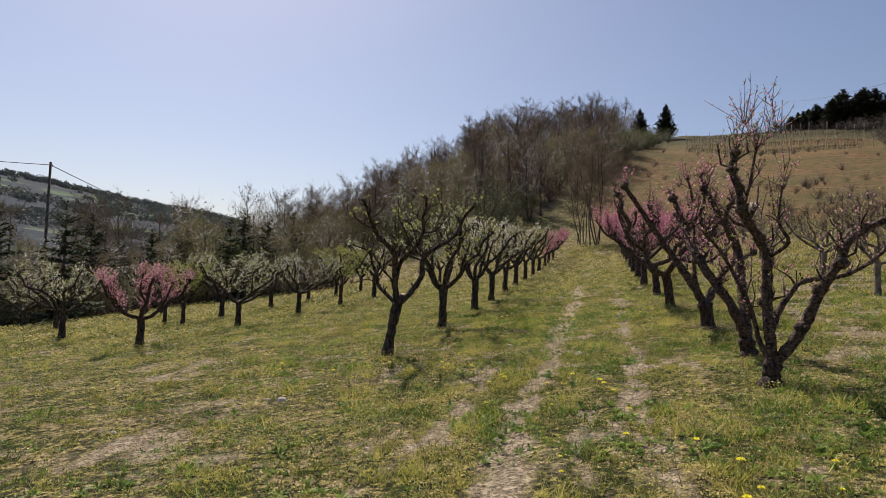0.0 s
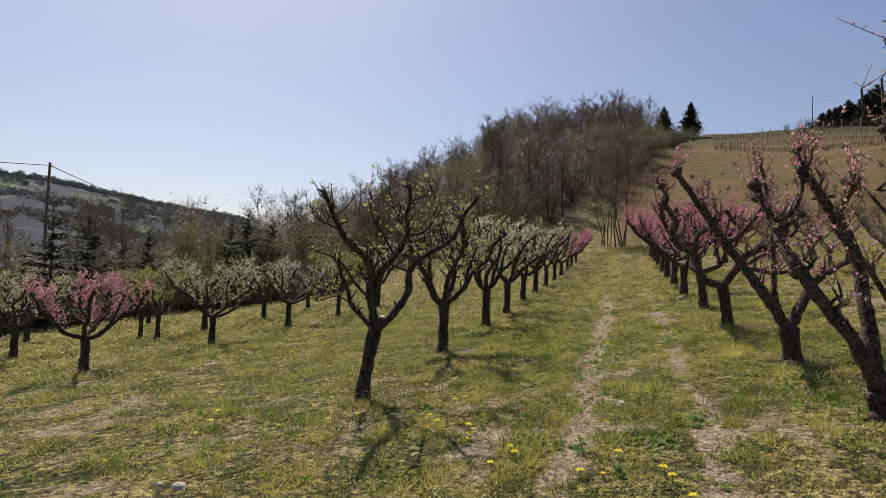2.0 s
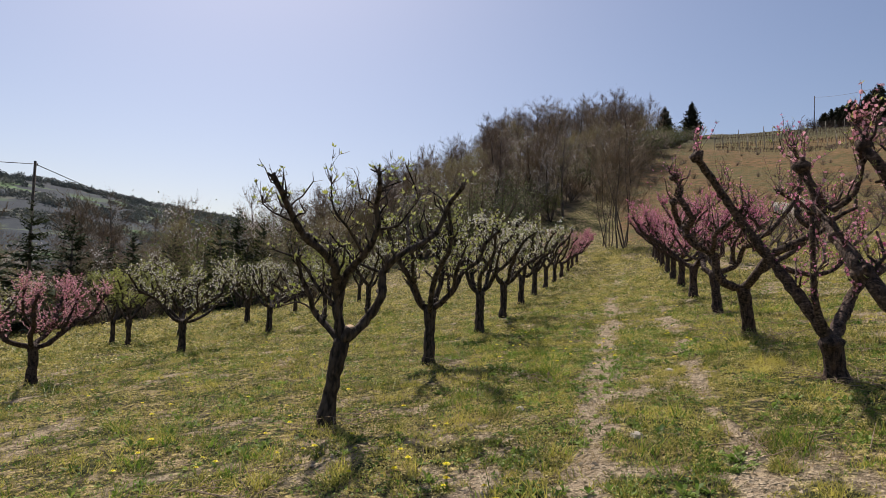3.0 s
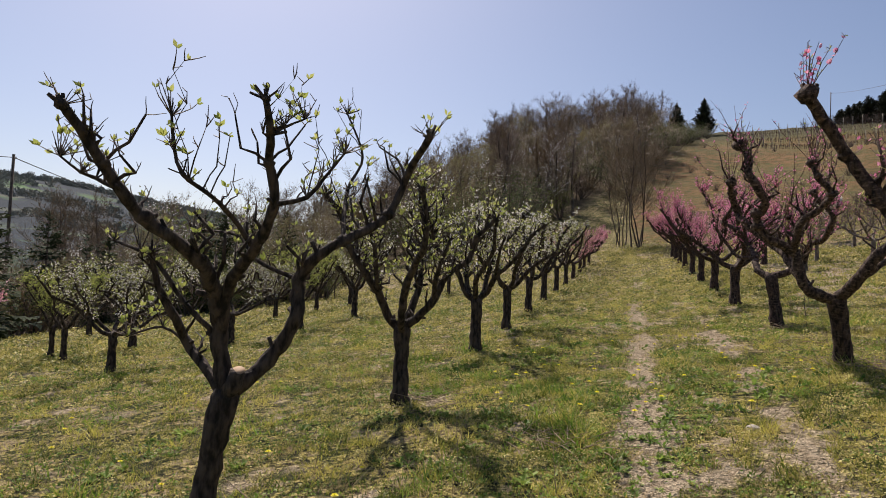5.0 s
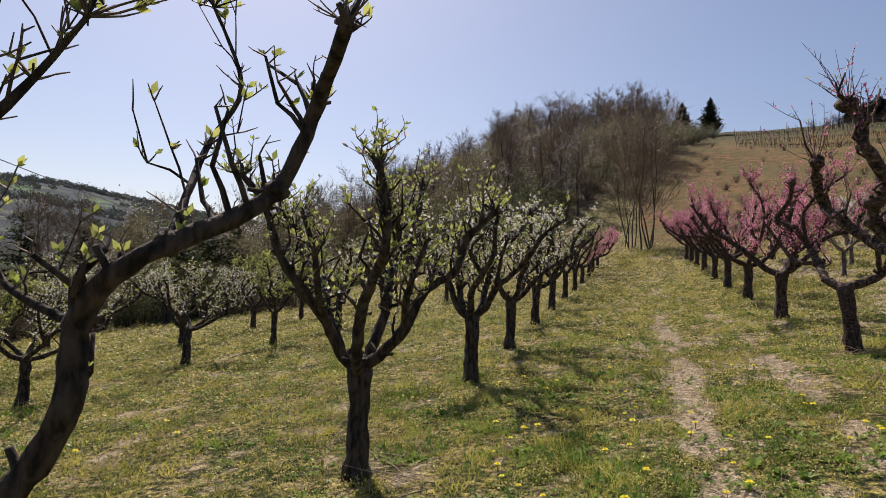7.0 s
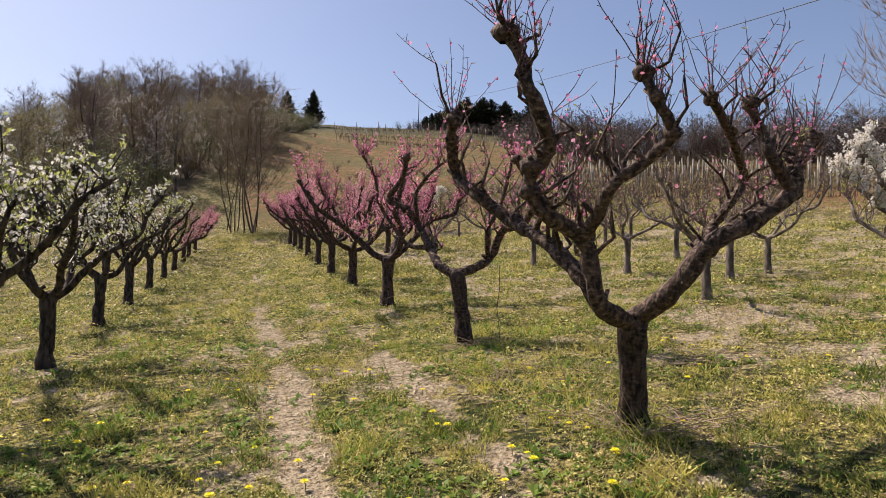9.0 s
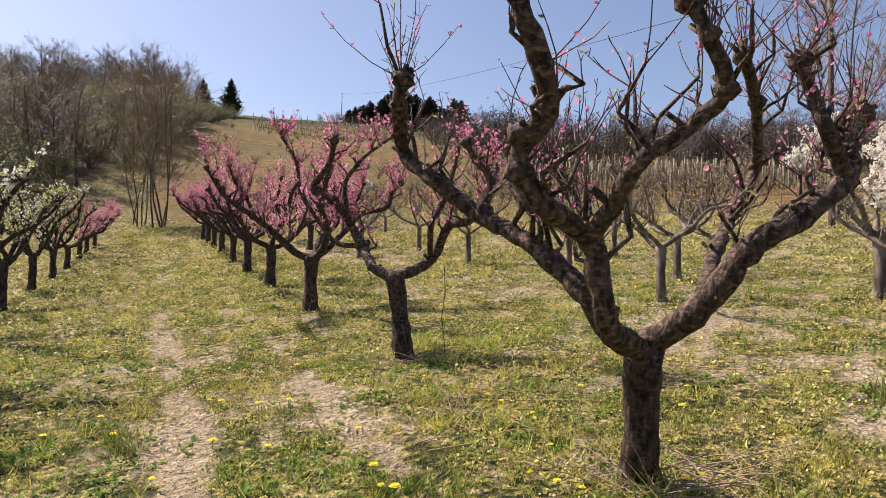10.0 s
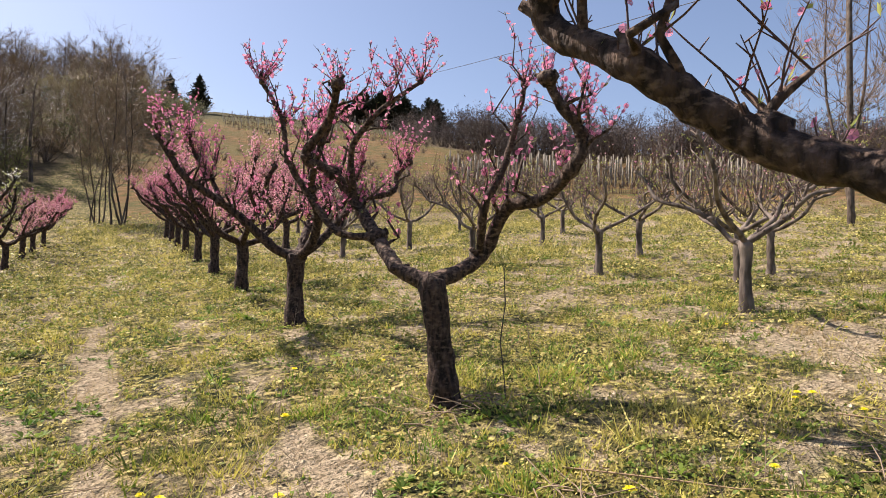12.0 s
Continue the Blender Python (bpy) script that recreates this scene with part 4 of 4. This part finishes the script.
def vine_row(az0, d0, az1, d1, n):
    root = tagged(new("vine_row"), "row of leafless brown vines on the slope", "vine")
    a, c = polar(az0, d0), polar(az1, d1)
    root.location = (a[0], a[1], zl(*a))
    v = []
    for i in range(n):
        t = (i + vrng.random()) / n
        x, y = a[0] + (c[0] - a[0]) * t, a[1] + (c[1] - a[1]) * t
        p = Vector((x - a[0], y - a[1], zl(x, y) - root.location.z))
        for k in range(7):
            d = unit(vrng.uniform(0, 360), vrng.uniform(10, 85)) * vrng.uniform(0.3, 0.8)
            q = p + Vector((0, 0, 0.3 + 0.3 * vrng.random())) if k else p
            d = d if k else Vector((0, 0, 0.5))
            w = Vector((0.03, 0.0, 0)) if k else Vector((0.05, 0, 0))
            v += [q - w, q + w, q + d]
    part("vine_stock", soup("vine_stock", v, 3, TWIG_RED), None, root, kind="stuff")
    return root


for j in range(9):
    tagged(vine_row(36 + j * 0.3, 62 + j * 8, 68, 62 + j * 8, 240), group="rows of vines")
for j in range(4):
    tagged(vine_row(20.6, 132 + j * 13, 33, 132 + j * 13, 120), group="rows of vines")


# ---- grass, weeds and flowers ----
def blades(name, count, seed, material, h_lo, h_hi, width, keep, label):
    g = np.random.RandomState(seed)
    per = 14
    m = count // per
    r = 1.2 + 21 * g.rand(m) ** 1.25
    t = g.rand(m)
    az = np.radians(g.uniform(-62, 92, m))
    sx, sy = 0.2 + 2.8 * t + r * np.sin(az), 14.5 * t + r * np.cos(az)
    size = 0.5 + 1.2 * g.rand(m) ** 2
    off = g.normal(0, 0.03, (m, per, 2)) * (size * (1 + r * 0.04))[:, None, None]
    x, y = (sx[:, None] + off[..., 0]).ravel(), (sy[:, None] + off[..., 1]).ravel()
    lean = np.repeat(g.normal(0, 0.3, (m, 2)), per, axis=0) + off.reshape(-1, 2) * 9
    size, r, count = np.repeat(size, per), np.repeat(r, per), m * per
    ok = keep(x, y, g.rand(count))
    x, y, r, size, lean = x[ok], y[ok], r[ok], size[ok], lean[ok]
    n = len(x)
    z = land(x, y)
    clump_ = vn(x, y, 0.3, 8) ** 2 * 1.6
    h = (h_lo + (h_hi - h_lo) * g.rand(n) ** 2) * (0.3 + clump_) * size 
    a = g.uniform(0, 2 * np.pi, n)
    w = width * (0.7 + 0.6 * g.rand(n)) * (1 + r * 0.05)
    bend = (g.normal(0, 0.35, (n, 2)) + lean) * h[:, None]
    p = np.stack([x, y, z - 0.008], -1)
    s = np.stack([np.cos(a) * w / 2, np.sin(a) * w / 2, np.zeros(n)], -1)
    tip = p + np.stack([bend[:, 0], bend[:, 1], h], -1)
    tri = np.stack([p - s, p + s, tip], 1)
    return tagged(new(name, soup(name, tri, 3, material)), label, "grass", kind="stuff")


blades("grass", 560000, 1, GRASS, 0.02, 0.11, 0.009, lambda x, y, q: q > bareness(x, y) * 1.05 - 0.04, "short patchy yellow-green grass of the orchard")
LUSH = leafy("lush_grass_blade", (0.07, 0.16, 0.015), (0.24, 0.38, 0.05), 1.6, 0.4, fine=40)
blades("lush_grass", 170000, 6, LUSH, 0.03, 0.15, 0.008, lambda x, y, q: (vn(x, y, 1.1, 51) > 0.58) & (q > bareness(x, y)), "lush bright green grass tufts in patches")
blades("dry_grass", 150000, 2, DRY, 0.03, 0.13, 0.005, lambda x, y, q: q < 0.25 + 0.9 * smooth01((vn(x, y, 0.8, 12) - 0.45) / 0.2), "dry straw-coloured grass stems among the green")


def leaf_mat(name, count, seed, r_lo, r_hi, size, material, label, cut):
    """Small broad leaves of clover-like herbs, in patches."""
    g = np.random.RandomState(seed)
    r = r_lo + (r_hi - r_lo) * g.rand(count) ** 1.3
    t = g.rand(count)
    az = np.radians(g.uniform(-62, 92, count))
    x, y = 0.2 + 2.8 * t + r * np.sin(az), 14.5 * t + r * np.cos(az)
    patch = vn(x, y, 0.45, seed) * 0.55 + vn(x, y, 0.14, seed + 3) * 0.45
    ok = (patch > cut) & (g.rand(count) > bareness(x, y) * 1.1)
    x, y, r, patch = x[ok], y[ok], r[ok], patch[ok]
    n = len(x)
    q = np.clip((x * 2.8 + y * 14.5) / 218.1, 0, 1)
    r = np.hypot(x - 2.8 * q, y - 14.5 * q)
    s_ = size * (0.5 + g.rand(n)) * (1 + r * 0.05)
    h = (patch - cut) * 0.22 * g.rand(n) ** 0.7 * (1 + r * 0.03)
    c = np.stack([x, y, land(x, y) + h + 0.004], -1)
    u = g.normal(0, 1, (n, 3)) * [1, 1, 0.55]
    u /= np.linalg.norm(u, axis=1)[:, None]
    v = np.cross(u, g.normal(0, 1, (n, 3)) * [0.7, 0.7, 1])
    v /= np.linalg.norm(v, axis=1)[:, None]
    u, v = u * s_[:, None], v * s_[:, None] * 0.45
    quad = np.stack([c, c + u * 0.55 + v, c + u, c + u * 0.55 - v], 1)
    return tagged(new(name, soup(name, quad, 4, material)), label, "plant", kind="stuff")


leaf_mat("clover", 520000, 11, 1.0, 20, 0.015, HERB, "mat of small yellow-green herb leaves", 0.44)
leaf_mat("herb_mat", 260000, 12, 1.0, 26, 0.02, WEED, "darker green patches of small herb leaves", 0.56)
leaf_mat("far_herbs", 260000, 13, 15, 46, 0.03, HERB, "grassy herbs farther down the orchard", 0.3)


def bank_grass(count, seed):
    g = np.random.RandomState(seed)
    x, y = g.uniform(9, 38, count), g.uniform(24, 52, count)
    ok = (vn(x, y, 2.6, 41) > 0.55) & (np.hypot(x, y) > 27)
    x, y = x[ok], y[ok]
    n = len(x)
    p = np.stack([x, y, land(x, y) - 0.02], -1)
    a, h, w = g.uniform(0, 6.28, n), g.uniform(0.05, 0.2, n), 0.025
    side = np.stack([np.cos(a) * w, np.sin(a) * w, 0 * a], -1)
    tip = p + np.stack([g.normal(0, 0.08, n), g.normal(0, 0.08, n), h], -1)
    return tagged(new("bank_grass", soup("bank_grass", np.stack([p - side, p + side, tip], 1), 3, HERB)), "taller yellow-green grass on the bank", "grass", kind="stuff")


bank_grass(60000, 5)


def weeds(count, seed):
    g = random.Random(seed)
    v = []
    for _ in range(count):
        t = g.random()
        r, az = 1.0 + 17 * g.random() ** 1.2, radians(g.uniform(-60, 90))
        x0, y0 = 0.2 + 2.8 * t + r * math.sin(az), 14.5 * t + r * math.cos(az)
        if vn(x0, y0, 0.7, 21) < 0.52:
            continue
        big = g.uniform(0.03, 0.095)
        for _ in range(g.randint(1, 5)):
            x, y = x0 + g.gauss(0, 0.09), y0 + g.gauss(0, 0.09)
            c = Vector((x, y, zl(x, y)))
            s = big * g.uniform(0.5, 1.1)
            for k in range(g.randint(7, 12)):
                d = unit(g.uniform(0, 360), g.uniform(8, 65))
                L = s * g.uniform(0.6, 1.2)
                q = Vector((-d.y, d.x, 0)).normalized() * L * 0.16
                v += [c, c + d * L * 0.6 + q, c + d * L + Vector((0, 0, -0.15 * L)), c + d * L * 0.6 - q]
    return tagged(new("weed_cover", soup("weed_cover", v, 4, WEED)), "low broad-leaved weeds in the grass", "plant", kind="stuff")


weeds(6500, 3)


def dandelion(seed):
    g = random.Random(seed)
    root = tagged(new("dandelion"), "yellow dandelion flower in the grass", "flower")
    b = Buf()
    tube(b, [Vector((0, 0, -0.01)), Vector((0.004, 0, 0.025)), Vector((0, 0.004, 0.045))], [0.0025, 0.002, 0.002], 4, g, 0, False)
    part("stalk", b, WEED, root)
    v = []
    for ring, el, L in ((18, 5, 0.021), (14, 30, 0.017), (8, 60, 0.012)):
        for k in range(ring):
            d = unit(360 * k / ring + g.uniform(-8, 8), el)
            q = Vector((-d.y, d.x, 0)).normalized() * 0.003
            c = Vector((0, 0.004, 0.045))
            v += [c, c + d * L + q, c + d * L - q]
    part("flower_head", soup("flower_head", v, 3, YELLOW), None, root, "bright yellow flower head")
    return root


spots = []
frng = random.Random(17)
while len(spots) < 230:
    t = frng.random()
    r, az = 1.5 + 11 * frng.random(), radians(frng.uniform(-55, 85))
    x, y = 0.2 + 2.8 * t + r * math.sin(az), 14.5 * t + r * math.cos(az)
    if vn(x, y, 1.9, 31) > 0.56:
        spots.append((x, y))
scatter([dandelion(1)], spots, "dandelions in the grass", 0.9, 1.6)


# ---- canes, cut twigs, clods and small litter ----
def twig_pile(x, y, seed, n=26, spread=0.45, label="small heap of dry cut twigs at the foot of a tree"):
    g = random.Random(seed)
    root = tagged(new("twig_heap"), label, "twigs")
    b = Buf()
    for _ in range(n):
        px, py = g.gauss(0, spread * 0.5), g.gauss(0, spread * 0.5)
        d = unit(g.uniform(0, 360), g.uniform(-2, 22))
        L = g.uniform(0.12, 0.5)
        p = Vector((px, py, zl(x + px, y + py) - zl(x, y) + g.uniform(0.0, 0.05)))
        q = p + d * L * 0.5 + Vector((g.uniform(-0.02, 0.02), g.uniform(-0.02, 0.02), 0.01))
        tube(b, [p, q, p + d * L], [0.004, 0.0035, 0.002], 4, g, 0, False)
    part("twig", b, DRY_TWIG, root, kind="stuff")
    return settle(root, x, y)


DRY_TWIG = plain("dry_twig", (0.30, 0.22, 0.15), 0.85)
for i, (x, y, n) in enumerate([(5.3, 14.3, 70), (5.1, 14.7, 40), (6.1, 17.8, 40), (-0.6, 10.9, 30), (1.6, 12.2, 40), (3.0, 9.2, 22), (4.7, 11.0, 45), (-1.0, 8.9, 24), (5.3, 16.2, 30), (0.3, 14.2, 26), (-2.7, 7.2, 40), (7.0, 15.4, 24), (3.3, 18.3, 20)]):
    tagged(twig_pile(x, y, 500 + i, n), group="heaps of cut twigs")


def stalk(x, y, seed, h, tilt, label, mat, r=0.003):
    g = random.Random(seed)
    root = tagged(new("dry_stalk"), label, "stalk")
    b = Buf()
    d, p = unit(g.uniform(0, 360), tilt), Vector((0, 0, -0.02))
    pts = [p]
    for k in range(5):
        d = (d + Vector((g.uniform(-0.1, 0.1), g.uniform(-0.1, 0.1), 0))).normalized()
        pts.append(pts[-1] + d * h / 5)
    tube(b, pts, [r, r, r * 0.8, r * 0.7, r * 0.5, r * 0.3], 4, g, 0, False)
    for k in range(5):
        e = pts[g.randint(1, 5)]
        tube(b, [e, e + unit(g.uniform(0, 360), g.uniform(20, 70)) * g.uniform(0.03, 0.12)], [r * 0.5, r * 0.25], 3, g, 0, False)
    part("stem", b, mat, root)
    return settle(root, x, y)


crng = random.Random(77)
for i in range(150):
    t = crng.random()
    r, az = 1.6 + 9 * crng.random(), radians(crng.uniform(-60, 85))
    x, y = 0.2 + 2.8 * t + r * math.sin(az), 14.5 * t + r * math.cos(az)
    if abs(x - 0.207 * y) < 0.5:
        continue
    tagged(stalk(x, y, 700 + i, crng.uniform(0.2, 0.6), crng.uniform(55, 88), "thin dry brown weed stalk in the grass", DRY_TWIG), group="dry weed stalks")
for i, (x, y, az) in enumerate([(5.6, 16.6, 150), (5.5, 16.2, 140), (5.2, 12.9, 120), (4.6, 15.6, 100), (7.4, 15.9, 160)]):
    b = Buf()
    g = random.Random(900 + i)
    d = Vector((math.sin(radians(az)), math.cos(radians(az)), 0))
    pts = [Vector((x, y, 0)) + d * k * 0.28 + Vector((g.uniform(-0.03, 0.03), g.uniform(-0.03, 0.03), 0)) for k in range(6)]
    pts = [Vector((p.x, p.y, zl(p.x, p.y) + 0.03 + 0.03 * g.random())) for p in pts]
    tube(b, pts, [0.005, 0.005, 0.0045, 0.004, 0.0035, 0.002], 5, g, 0.05)
    tagged(new("dry_cane", b.mesh("dry_cane", CUT_WOOD)), "long pale dry cane lying in the grass", "cane", "dry canes")

rope = Buf()
base = Vector(s1.location) + Vector((0.05, 0.05, 0))
rp = [base + Vector((0.30, -0.26, 0.98)), base + Vector((0.31, -0.27, 0.72)), base + Vector((0.285, -0.25, 0.45)), base + Vector((0.31, -0.27, 0.2)), base + Vector((0.32, -0.28, 0.02))]
tube(rope, rp, [0.0045] * 5, 5, crng, 0.05, False)
tagged(new("hanging_cord", rope.mesh("hanging_cord", WIRE)), "thin dark cord hanging from a peach limb", "cord")


def clods(count, seed):
    g = np.random.RandomState(seed)
    t, r = g.rand(count), 1.0 + 12 * g.rand(count) ** 1.3
    az = np.radians(g.uniform(-60, 90, count))
    x, y = 0.2 + 2.8 * t + r * np.sin(az), 14.5 * t + r * np.cos(az)
    ok = g.rand(count) < bareness(x, y)
    x, y = x[ok], y[ok]
    n = len(x)
    z = land(x, y)
    s_ = 0.005 + 0.03 * g.rand(n) ** 4
    a = g.uniform(0, 6.28, n)
    tris = []
    c = np.stack([x, y, z + s_ * 0.45], -1)
    ring = [np.stack([x + np.cos(a + k * 2.09) * s_, y + np.sin(a + k * 2.09) * s_ * 0.8, z - 0.004 + 0 * a], -1) for k in range(3)]
    for k in range(3):
        tris.append(np.stack([ring[k], ring[(k + 1) % 3], c], 1))
    return tagged(new("soil_clods", soup("soil_clods", np.concatenate(tris), 3, SOIL)), "loose tan crumbs of dry soil", "soil", kind="stuff")


SOIL = plain("dry_soil", (0.56, 0.46, 0.31), 0.95)
clods(90000, 8)
stone_rng = random.Random(31)
for i, (x, y) in enumerate([(-2.1, 8.1), (-1.9, 8.0), (3.2, 12.3), (2.1, 9.7), (-3.4, 6.9), (1.2, 10.9)] ):
    b = Buf()
    r = stone_rng.uniform(0.03, 0.06)
    pts = [Vector((0, 0, -0.4 * r)), Vector((0, 0, 0)), Vector((0, 0, 0.5 * r)), Vector((0, 0, 0.75 * r))]
    tube(b, pts, [0.8 * r, 1.1 * r, 0.8 * r, 0.3 * r], 8, stone_rng, 0.2)
    ob = tagged(new("stone", b.mesh("stone", STONE, flat=True)), "small pale stone lying in the grass", "stone", "pale stones")
    settle(ob, x, y)
